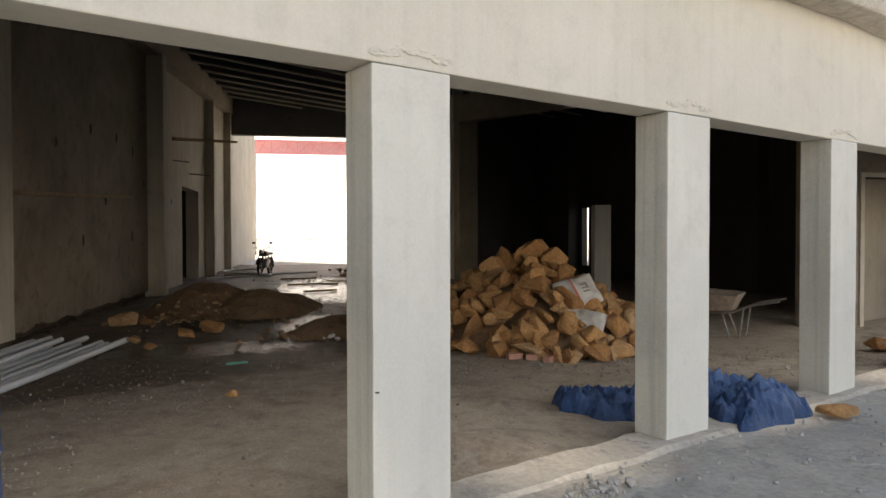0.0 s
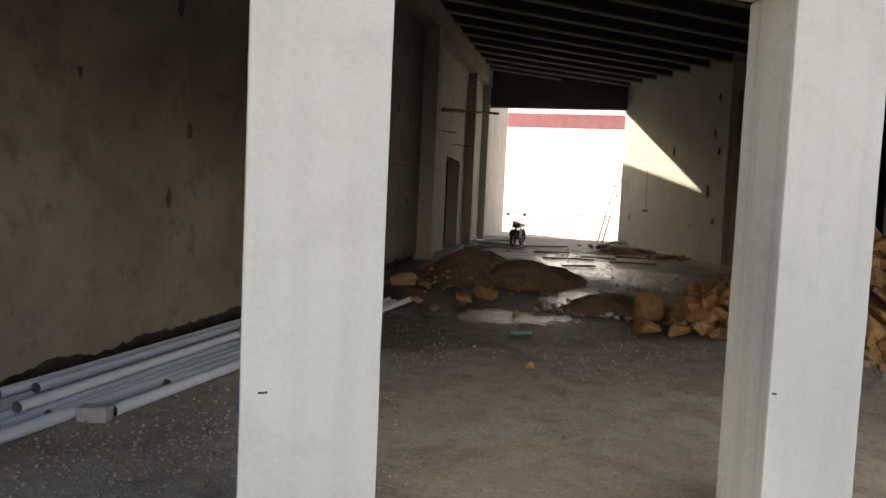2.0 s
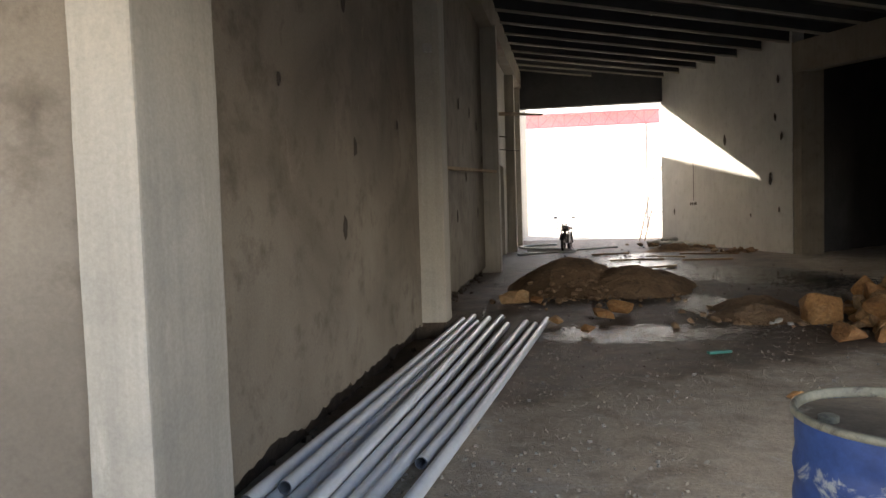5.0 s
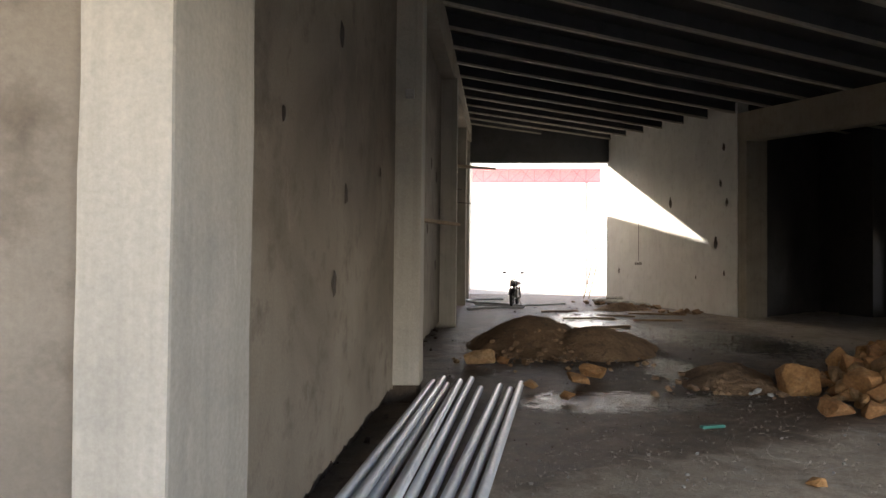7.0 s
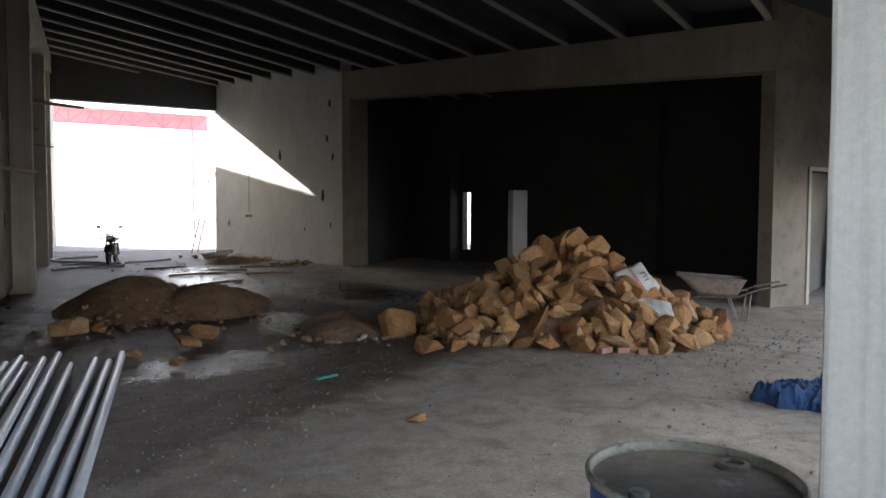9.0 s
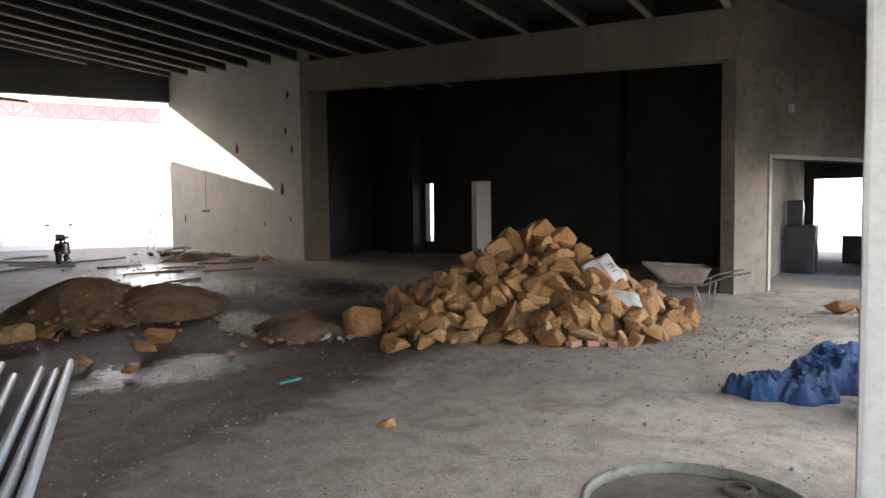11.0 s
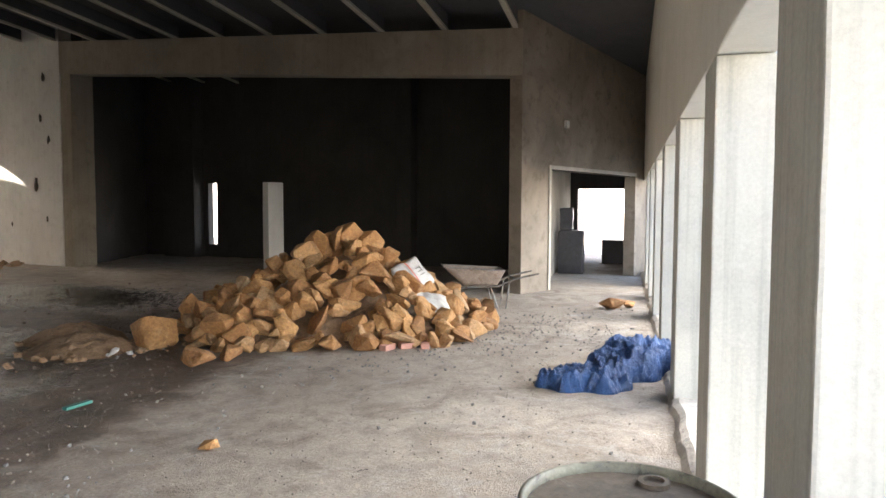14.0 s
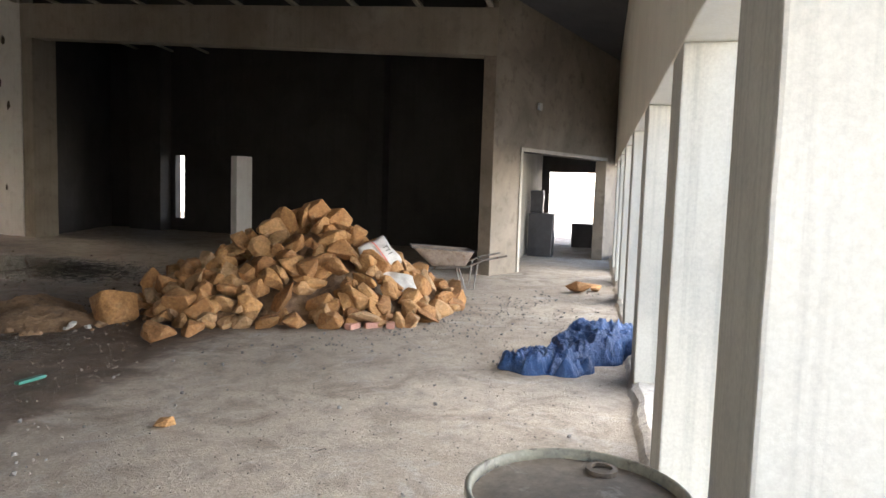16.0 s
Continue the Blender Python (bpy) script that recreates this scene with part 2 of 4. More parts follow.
M_STEEL = simple("dull_steel", (0.16, 0.15, 0.14), (0.28, 0.26, 0.24), 6, 0.5, 0.7, 0.2, 0.003, c=(0.16, 0.08, 0.04))
M_TRAY = simple("cement_stained_tray", (0.20, 0.155, 0.12), (0.33, 0.27, 0.22), 8, 0.8, 0.1, 0.4, 0.006, c=(0.19, 0.12, 0.08))
M_RUBBER = simple("black_rubber", (0.018, 0.018, 0.018), (0.035, 0.035, 0.035), 20, 0.75)
M_BLACK = simple("dark_paint", (0.02, 0.02, 0.022), (0.035, 0.035, 0.04), 9, 0.35)
M_CHROME = simple("worn_chrome", (0.5, 0.5, 0.5), (0.65, 0.65, 0.65), 9, 0.25, 1.0, 0.05)
M_SACK = simple("woven_white_sack", (0.40, 0.385, 0.35), (0.54, 0.52, 0.48), 9, 0.75, 0, 0.4, 0.01, c=(0.36, 0.33, 0.29), cpos=(0.6, 0.72))
M_SACKRED = simple("red_print", (0.45, 0.10, 0.08), (0.55, 0.16, 0.12), 12, 0.75)
M_BRICK = simple("pink_brick", (0.48, 0.24, 0.18), (0.58, 0.34, 0.27), 12, 0.9, rnd=0.2)
# both shed reds are paled to pink, painting in the outdoor glare
M_RED = simple("red_steel", (0.70, 0.25, 0.26), (0.74, 0.30, 0.30), 2, 0.6)
M_REDROOF = simple("red_sheet_roof", (0.72, 0.36, 0.36), (0.76, 0.42, 0.42), 2, 0.6)
M_HOSE = simple("grey_hose", (0.35, 0.36, 0.35), (0.5, 0.5, 0.48), 6, 0.5)
M_GREEN = simple("green_plastic", (0.02, 0.16, 0.12), (0.04, 0.22, 0.17), 6, 0.4)
M_DIRTBRICK = simple("cement_block", (0.34, 0.32, 0.29), (0.5, 0.48, 0.44), 14, 0.95, 0, 0.6, 0.01)
M_HOLE = simple("raw_socket", (0.05, 0.04, 0.035), (0.10, 0.08, 0.06), 18, 0.95)
M_PLASTIC = simple("blue_seat_plastic", (0.05, 0.05, 0.055), (0.09, 0.09, 0.1), 8, 0.5)


# ---- mesh helpers ----
def part(name, bm, material, parent=None, label="", smooth=False):
    """Link a bmesh as one mesh object, under parent when given."""
    me = bpy.data.meshes.new(name)
    bmesh.ops.recalc_face_normals(bm, faces=bm.faces[:])
    bm.to_mesh(me)
    bm.free()
    me.materials.append(material)
    if smooth:
        me.polygons.foreach_set("use_smooth", [True] * len(me.polygons))
    ob = new(name, me)
    if parent is not None:
        ob.parent = parent
    if label:
        ob["label"] = label
    return ob


def structure(name, bm, material, label="", category=""):
    return tagged(part(name, bm, material), label, category, kind="structure")


def anchor(name, x, y, z, label, category, group="", rz=0.0):
    e = new(name)
    e.empty_display_size = 0.1
    e.matrix_basis = pose(x, y, z, 0, 0, rz)
    return tagged(e, label, category, group)


def box(bm, x0, x1, y0, y1, z0, z1, m=None):
    vs = [bm.verts.new((x, y, z)) for z in (z0, z1) for x, y in ((x0, y0), (x1, y0), (x1, y1), (x0, y1))]
    if m is not None:
        for v in vs:
            v.co = m @ v.co
    for f in ((0, 3, 2, 1), (4, 5, 6, 7), (0, 1, 5, 4), (1, 2, 6, 5), (2, 3, 7, 6), (3, 0, 4, 7)):
        bm.faces.new([vs[i] for i in f])
    return bm


def soft_box(x0, x1, y0, y1, z0, z1, r=0.012, m=None, seg=2):
    bm = box(bmesh.new(), x0, x1, y0, y1, z0, z1)
    bmesh.ops.bevel(bm, geom=bm.edges[:], offset=r, segments=seg, affect="EDGES", profile=0.6)
    if m is not None:
        bmesh.ops.transform(bm, matrix=m, verts=bm.verts[:])
    return bm


def worn_box(x0, x1, y0, y1, z0, z1, step=0.12, amp=0.006, r=0.014, m=None, seed=0.0):
    """A cast block with bevelled, slightly uneven edges and faces."""
    bm = box(bmesh.new(), x0, x1, y0, y1, z0, z1)
    bmesh.ops.bevel(bm, geom=bm.edges[:], offset=r, segments=2, affect="EDGES", profile=0.6)
    for axis, a, b in ((0, x0, x1), (1, y0, y1), (2, z0, z1)):
        n = min(40, int((b - a) / step))
        for i in range(1, n):
            co, no = [0, 0, 0], [0, 0, 0]
            co[axis], no[axis] = a + (b - a) * i / n, 1
            bmesh.ops.bisect_plane(bm, geom=bm.verts[:] + bm.edges[:] + bm.faces[:], plane_co=co, plane_no=no)
    for v in bm.verts:
        p = v.co * 5 + Vector((seed, seed * 1.7, 0))
        v.co += noise.noise_vector(p) * amp + noise.noise_vector(p * 4) * amp * 0.6
    if m is not None:
        bmesh.ops.transform(bm, matrix=m, verts=bm.verts[:])
    return bm


def tube(bm, pts, r, seg=10, caps=True):
    pts = [Vector(p) for p in pts]
    rings = []
    for i, p in enumerate(pts):
        d = (pts[min(i + 1, len(pts) - 1)] - pts[max(i - 1, 0)]).normalized()
        up = Vector((0, 0, 1)) if abs(d.z) < 0.9 else Vector((1, 0, 0))
        a = d.cross(up).normalized()
        b = a.cross(d)
        rr = r[i] if isinstance(r, (list, tuple)) else r
        rings.append([bm.verts.new(p + a * rr * math.cos(2 * math.pi * k / seg) + b * rr * math.sin(2 * math.pi * k / seg)) for k in range(seg)])
    for q, w in zip(rings, rings[1:]):
        for k in range(seg):
            bm.faces.new((q[k], q[(k + 1) % seg], w[(k + 1) % seg], w[k]))
    if caps:
        bm.faces.new(rings[0][::-1])
        bm.faces.new(rings[-1])
    return bm


def lathe(bm, prof, seg=48, m=None):
    rings = [[bm.verts.new((r * math.cos(2 * math.pi * k / seg), r * math.sin(2 * math.pi * k / seg), z)) for k in range(seg)] for r, z in prof]
    for q, w in zip(rings, rings[1:]):
        for k in range(seg):
            bm.faces.new((q[k], q[(k + 1) % seg], w[(k + 1) % seg], w[k]))
    if m is not None:
        bmesh.ops.transform(bm, matrix=m, verts=bm.verts[:])
    return bm


def wheel_ring(bm, big, small, m, seg=28, sides=8):
    rows = []
    for i in range(seg):
        a = 2 * math.pi * i / seg
        rows.append([bm.verts.new(m @ Vector(((big + small * math.cos(2 * math.pi * j / sides)) * math.cos(a), small * math.sin(2 * math.pi * j / sides), (big + small * math.cos(2 * math.pi * j / sides)) * math.sin(a)))) for j in range(sides)])
    for i in range(seg):
        for j in range(sides):
            q, w = rows[i], rows[(i + 1) % seg]
            bm.faces.new((q[j], q[(j + 1) % sides], w[(j + 1) % sides], w[j]))
    return bm


def rock_mesh(seed, flat=0.75):
    """A broken, faceted quarry stone about one unit across."""
    rng = random.Random(seed)
    bm = bmesh.new()
    for _ in range(15):
        d = Vector((rng.gauss(0, 1), rng.gauss(0, 1), rng.gauss(0, 1)))
        d /= max(abs(d.x), abs(d.y), abs(d.z)) ** 0.6 * d.length ** 0.4
        d *= rng.uniform(0.38, 0.52)
        bm.verts.new((d.x * 1.2, d.y * 0.92, d.z * flat))
    hull = bmesh.ops.convex_hull(bm, input=bm.verts[:])
    bmesh.ops.delete(bm, geom=[v for v in bm.verts if not v.link_faces], context="VERTS")
    bmesh.ops.dissolve_limit(bm, angle_limit=radians(12), verts=bm.verts[:], edges=bm.edges[:])
    bmesh.ops.bevel(bm, geom=bm.edges[:], offset=0.025, segments=1, affect="EDGES")
    bmesh.ops.triangulate(bm, faces=bm.faces[:])
    off = Vector((seed * 3.1, seed * 1.3, seed * 0.7))
    for v in bm.verts:
        v.co += noise.noise_vector(v.co * 5 + off) * 0.03
    me = bpy.data.meshes.new("stone")
    bmesh.ops.recalc_face_normals(bm, faces=bm.faces[:])
    bm.to_mesh(me)
    bm.free()
    return me


def height_sheet(nx, ny, x0, x1, y0, y1, fn):
    bm = bmesh.new()
    g = [[bm.verts.new((x0 + (x1 - x0) * i / nx, y0 + (y1 - y0) * j / ny, 0)) for i in range(nx + 1)] for j in range(ny + 1)]
    for row in g:
        for v in row:
            v.co.z = fn(v.co.x, v.co.y)
    for j in range(ny):
        for i in range(nx):
            bm.faces.new((g[j][i], g[j][i + 1], g[j + 1][i + 1], g[j + 1][i]))
    return bm


# ---- plan ----
TH = radians(26.0)
U, N = Vector((math.cos(TH), math.sin(TH), 0)), Vector((-math.sin(TH), math.cos(TH), 0))
FRONT = Matrix.Translation((5.01, 5.86, 0)) @ Matrix.Rotation(TH, 4, "Z")  # x along the colonnade, y into the hall
DEP = 0.29       # depth of the colonnade
SOFFIT = 2.46    # underside of its beam
LK, LW, LE = Vector((12.8, 12.72, 0)), Vector((9.3, 26.5, 0)), Vector((6.83, 35.97, 0))  # far side of the hall
CA, CX, CY = 5.53, -0.0857, 0.0673  # raked underside of the joists


def ceil_z(x, y):
    return CA + CX * x + CY * y


def side(a, b):
    """A frame with x from a to b along the floor, y to the left of it."""
    d = b - a
    return Matrix.Translation(a) @ Matrix.Rotation(math.atan2(d.y, d.x), 4, "Z"), d.length


# ---- ground and floors ----
structure("ground", height_sheet(60, 60, -600, 600, -560, 640, lambda x, y: -0.06), M_SAND, "pale sandy ground round the unfinished building", "ground")


def floor_relief(x, y):
    wet = max(0.0, min(1.0, (y - 0.62 * x - 7.9) * 1.5))
    lumps = wet * (0.022 * noise.noise((x * 2.2, y * 2.2, 6)) + 0.014 * noise.noise((x * 6, y * 6, 8)))
    return lumps - 0.012 * wet + 0.012 * noise.noise((x * 0.8, y * 0.8, 0)) + 0.007 * noise.noise((x * 3, y * 3, 2)) - 0.004


bm = height_sheet(220, 360, -0.6, 25.0, 2.6, 41.0, floor_relief)
for co, no in (((5.01, 5.86, 0), -N),):
    bmesh.ops.bisect_plane(bm, geom=bm.verts[:] + bm.edges[:] + bm.faces[:], plane_co=Vector(co) + N * 0.02, plane_no=no, clear_outer=True)
structure("floor", bm, M_FLOOR, "rough cement floor, dry and pale near the columns, muddy and wet further in", "floor")
bm = height_sheet(150, 60, -9, 20, -9.0, 0.0, lambda x, y: 0.05 + 0.012 * noise.noise((x * 1.3, y * 1.3, 5)) + 0.01 * noise.noise((x * 5, y * 5, 1)))
bmesh.ops.transform(bm, matrix=FRONT, verts=bm.verts[:])
structure("pavement", bm, M_PAVE, "sandy trampled cement apron in front of the columns", "pavement")
bm = bmesh.new()
prev = None
rng = random.Random(5)
for i in range(241):
    x = -7 + 0.1 * i
    w = 0.03 * noise.noise((x * 2.3, 0, 3)) + 0.015 * noise.noise((x * 9, 0, 1))
    row = [bm.verts.new(FRONT @ Vector(c)) for c in ((x, -0.16 + w, 0.03), (x, -0.08 + w, 0.075 + w * 0.3), (x, DEP - 0.05 + w, 0.085 + w * 0.3), (x, DEP + 0.0 + w * 1.5, 0.055), (x, DEP + 0.05 + w * 1.6, -0.03))]
    if prev:
        for a in range(4):
            bm.faces.new((prev[a], row[a], row[a + 1], prev[a + 1]))
    prev = row
structure("sill", bm, M_PAVE, "crumbled cement sill under the row of columns", "sill")

# added glowing ring round the horizon: whitens the openings, brightens the hall
M_GLOWRING = bpy.data.materials.new("haze")
M_GLOWRING.use_nodes = True
hn = M_GLOWRING.node_tree.nodes
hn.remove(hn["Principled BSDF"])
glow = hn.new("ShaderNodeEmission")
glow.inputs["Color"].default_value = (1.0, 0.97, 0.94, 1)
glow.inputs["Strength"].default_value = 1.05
M_GLOWRING.node_tree.links.new(glow.outputs[0], hn["Material Output"].inputs["Surface"])
structure("backdrop", lathe(bmesh.new(), ((420, -2), (425, 30), (440, 75)), 72), M_GLOWRING, "added glowing ring round the horizon that whitens the openings and lights the hall", "haze")

# ---- left wall with door opening and pilasters ----
TOP = 8.6
WX = 0.38   # face of the nearer wall
WF = 0.19   # face of the wall further in


def ragged_wall(x0, x1, y0, y1, top, low, amp, seed):
    """A plastered wall whose lower edge breaks off unevenly above the ground."""
    bm = bmesh.new()
    n = int((y1 - y0) / 0.06)
    rows = []
    for i in range(n + 1):
        y = y0 + (y1 - y0) * i / n
        zb = low + amp * noise.noise((y * 1.7, seed, 0)) + amp * 0.6 * noise.noise((y * 9, seed, 4))
        rows.append([bm.verts.new(c) for c in ((x0, y, zb), (x1, y, zb), (x1, y, zb + 0.3), (x1, y, top), (x0, y, top))])
    for q, w in zip(rows, rows[1:]):
        for k in range(5):
            bm.faces.new((q[k], q[(k + 1) % 5], w[(k + 1) % 5], w[k]))
    bm.faces.new(rows[0]), bm.faces.new(rows[-1][::-1])
    return bm


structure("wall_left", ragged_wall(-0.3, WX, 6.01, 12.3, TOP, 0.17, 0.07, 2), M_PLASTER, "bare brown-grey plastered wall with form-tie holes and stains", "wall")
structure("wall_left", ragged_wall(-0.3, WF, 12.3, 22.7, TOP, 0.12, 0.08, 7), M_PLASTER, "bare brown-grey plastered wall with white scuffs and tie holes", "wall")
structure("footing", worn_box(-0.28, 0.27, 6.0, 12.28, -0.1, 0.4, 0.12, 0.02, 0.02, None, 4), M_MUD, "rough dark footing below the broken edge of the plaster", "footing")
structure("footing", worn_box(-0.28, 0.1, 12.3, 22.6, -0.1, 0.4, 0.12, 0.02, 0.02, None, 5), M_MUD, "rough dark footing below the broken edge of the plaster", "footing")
# this stretch takes a paler colour to paint in light from the big opening
bm = bmesh.new()
for y0, y1, z0, z1 in ((22.7, 26.0, -0.1, TOP), (26.0, 29.0, 3.2, TOP), (29.0, 50.0, -0.1, TOP - 0.1)):
    box(bm, -0.3, WF - 0.04, y0, y1, z0, z1)
structure("wall_left", bm, M_PILASTER, "scuffed plaster wall with a tall dark doorway, coloured paler for light near the opening", "wall")
# near-black walls put the room's shade into their colour
structure("door_recess", box(box(bmesh.new(), -3.3, -3.0, 25.0, 30.0, -0.1, 3.6), -3.0, -0.3, 25.0, 25.2, -0.1, 3.6), M_SHADEWALL, "room behind the doorway, walls coloured dark for its shade", "wall")
structure("door_recess", box(box(bmesh.new(), -3.0, -0.3, 29.8, 30.0, -0.1, 3.6), -3.3, -0.3, 25.0, 30.0, 3.6, 3.8), M_SHADEWALL, "room behind the doorway, walls coloured dark for its shade", "wall")


def pilaster(y, w, x0, x1, low, top, seed):
    structure("pilaster", worn_box(x0 + 0.003, x1, y, y + w, low, top, 0.2, 0.006, 0.015, None, seed), M_PILASTER, "pale concrete pilaster standing proud of the plastered wall", "pilaster")


pilaster(11.88, 0.42, 0.3, 0.69, 0.19, ceil_z(0, 12), 2)
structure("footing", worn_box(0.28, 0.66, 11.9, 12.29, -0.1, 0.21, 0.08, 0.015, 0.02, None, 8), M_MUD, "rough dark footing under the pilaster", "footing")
pilaster(21.4, 0.45, 0.1, 0.6, -0.05, ceil_z(0, 22.5) - 0.7, 3)
pilaster(30.4, 0.45, 0.1, 0.5, -0.05, ceil_z(0, 30) - 0.7, 4)
pilaster(35.55, 0.4, 0.1, 0.46, -0.05, ceil_z(0, 36) - 0.7, 6)
structure("pilaster", worn_box(0.575, 0.797, 5.475, 6.0, -0.05, 5.9, 0.2, 0.004, 0.012, None, 9), M_PILASTER, "broad pale concrete pilaster at the corner of the entrance", "pilaster")
bm = bmesh.new()
n = 30
rows = []
for i in range(n + 1):
    y = 6.6 + (36.0 - 6.6) * i / n
    zt = ceil_z(0.3, y) + 0.1
    zb = zt - 0.75
    rows.append([bm.verts.new((x, y, z)) for x, z in ((0.1, zb), (0.52, zb), (0.52, zt), (0.1, zt))])
for a, b in zip(rows, rows[1:]):
    for k in range(4):
        bm.faces.new((a[k], a[(k + 1) % 4], b[(k + 1) % 4], b[k]))
bm.faces.new(rows[0]), bm.faces.new(rows[-1][::-1])
structure("edge_beam", bm, M_BEAM, "raked concrete edge beam along the plastered wall", "beam")
m, ln = side(Vector((0.573, 5.51, 0)), Vector((0.573, 5.51, 0)) - U * 6)
structure("wall_front", worn_box(0, 6, -0.5, 0.0, -0.05, 6.0, 0.3, 0.005, 0.01, m), M_PLASTER, "plastered outside wall beside the entrance", "wall")

# ---- colonnade ----
COLS = [(-2.16, 0.475), (0.0, 0.5), (2.44, 0.52), (4.88, 0.52), (7.32, 0.52), (9.76, 0.52), (12.2, 0.52)]
for i, (x, w) in enumerate(COLS):
    f0, f1 = (-0.02, 0.33) if i == 0 else (0.0, DEP)
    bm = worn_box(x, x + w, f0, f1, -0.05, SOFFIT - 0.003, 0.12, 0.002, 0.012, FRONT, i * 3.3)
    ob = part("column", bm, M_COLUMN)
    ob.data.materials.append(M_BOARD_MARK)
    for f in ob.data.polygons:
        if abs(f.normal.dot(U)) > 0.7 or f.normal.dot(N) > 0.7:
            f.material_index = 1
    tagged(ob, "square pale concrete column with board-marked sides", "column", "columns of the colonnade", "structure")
structure("wall_facade", worn_box(-7.2, 15.2, 0.004, DEP + 0.004, SOFFIT, 6.4, 0.35, 0.006, 0.012, FRONT, 1.0), M_FACADE, "pale rendered beam and wall above the columns", "wall")
# rough mortar collars where each column meets the beam
for i, (x, w) in enumerate(COLS):
    rng = random.Random(40 + i)
    bm = bmesh.new()
    for k in range(9):
        c = Vector((x + w * (k + 0.5) / 9, 0.0, SOFFIT + 0.05 + 0.035 * math.sin(math.pi * (k + 0.5) / 9) + rng.uniform(-0.015, 0.015)))
        r = bmesh.ops.create_icosphere(bm, subdivisions=2, radius=1)
        for v in r["verts"]:
            v.co = FRONT @ (Vector((v.co.x * 0.05, v.co.y * 0.008, v.co.z * 0.022)) + c + noise.noise_vector(v.co * 2 + c * 9) * 0.01)
    structure("trim", bm, M_FACADE, "rough mortar patch at the head of a column", "mortar patch")
bm = worn_box(-7.2, 15.2, -0.32, 0.0, 3.56, 3.72, 0.3, 0.02, 0.02, FRONT, 7.0)
structure("ledge", bm, M_PAVE, "ragged unfinished concrete ledge above the columns", "ledge")
structure("wall_end", worn_box(15.2, 15.6, -0.3, DEP + 0.3, -0.1, 6.4, 0.4, 0.005, 0.01, FRONT), M_FACADE, "plain end wall of the front", "wall")

# ---- far side: sunlit wall, long beam, dark bay ----
m, ln = side(LW, LE)
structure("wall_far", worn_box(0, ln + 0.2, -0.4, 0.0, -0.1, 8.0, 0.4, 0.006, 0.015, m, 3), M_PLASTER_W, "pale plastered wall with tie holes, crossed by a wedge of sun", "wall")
structure("jamb", worn_box(-0.45, -0.004, -0.75, -0.02, -0.1, 6.2, 0.3, 0.01, 0.02, m, 5), M_BEAM, "rough brown edge of the pale wall", "wall end")
m, ln = side(LK, LW)
bm = bmesh.new()
rows = []
for i in range(15):
    p = LK + (LW - LK) * (i / 14)
    zt = ceil_z(p.x, p.y) - 0.02
    zb = zt - 0.92
    q = Vector((0.967, 0.253, 0))
    rows.append([bm.verts.new(c) for c in (p + Vector((0, 0, zb)), p + q * 0.45 + Vector((0, 0, zb)), p + q * 0.45 + Vector((0, 0, zt)), p + Vector((0, 0, zt)))])
for a, b in zip(rows, rows[1:]):
    for k in range(4):
        bm.faces.new((a[k], a[(k + 1) % 4], b[(k + 1) % 4], b[k]))
bm.faces.new(rows[0]), bm.faces.new(rows[-1][::-1])
structure("long_beam", bm, M_BEAM, "long concrete beam over the dark bay", "beam")
Q = Vector((0.967, 0.253, 0))
D = (LW - LK).normalized()
B0, B1 = LK + Q * 5.2 + D * 0.9, LW + Q * 5.2 + D * 5
SLIT = 12.4  # along the back wall
m, ln = side(B0, B1)
bm = bmesh.new()
for x0, x1, z0, z1 in ((0, SLIT, -0.1, 7), (SLIT + 0.42, ln, -0.1, 7), (SLIT, SLIT + 0.42, -0.1, 0.42), (SLIT, SLIT + 0.42, 2.6, 7)):
    box(bm, x0, x1, -0.25, 0, z0, z1, m)
structure("wall_back", bm, M_SHADEWALL, "back wall with a tall slit opening, coloured dark for the unlit bay", "wall")
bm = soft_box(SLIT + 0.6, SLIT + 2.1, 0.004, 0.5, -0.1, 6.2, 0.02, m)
structure("pilaster", bm, M_SHADEWALL, "concrete pier beside the slit, coloured dark for the unlit bay", "pier")
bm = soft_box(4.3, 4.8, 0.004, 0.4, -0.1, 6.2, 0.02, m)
structure("pilaster", bm, M_SHADEWALL, "concrete pier on the back wall, coloured dark for the unlit bay", "pier")
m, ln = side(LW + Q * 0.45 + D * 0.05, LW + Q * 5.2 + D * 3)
structure("wall_bay", box(bmesh.new(), 0, ln, -0.3, 0, -0.1, 7, m), M_SHADEWALL, "side wall of the bay, coloured dark for lack of light", "wall")
structure("concrete_post", worn_box(12.1, 12.58, 20.3, 20.56, -0.05, 2.4, 0.2, 0.006, 0.012), M_PLASTER_W, "free-standing pale concrete post", "post")

# ---- end wall with the side doorway and the passage behind it ----
KW = 13.87
bm = bmesh.new()
for x0, x1, z0, z1 in ((12.8, KW, -0.05, 6), (KW, 17.9, 2.55, 6), (17.9, 18.7, -0.05, 6)):
    box(bm, x0, x1, 12.72, 13.02, z0, z1)
structure("wall_end", bm, M_PLASTER, "concrete end wall with a wide doorway", "wall")
bm = bmesh.new()
box(bm, KW - 0.08, KW, 12.69, 13.05, -0.02, 2.63)
box(bm, KW, 17.9, 12.69, 13.05, 2.55, 2.63)
structure("trim", bm, M_PILASTER, "pale raised surround of the side doorway", "door surround")
m, ln = side(Vector((13.87, 13.03, 0)), Vector((13.87, 13.03, 0)) + U * 9.0)
structure("wall_passage", box(bmesh.new(), 0.4, ln, 0, 0.25, -0.05, 7.0, m), M_BEAM, "scuffed plaster wall of the passage", "wall")
bm = bmesh.new()
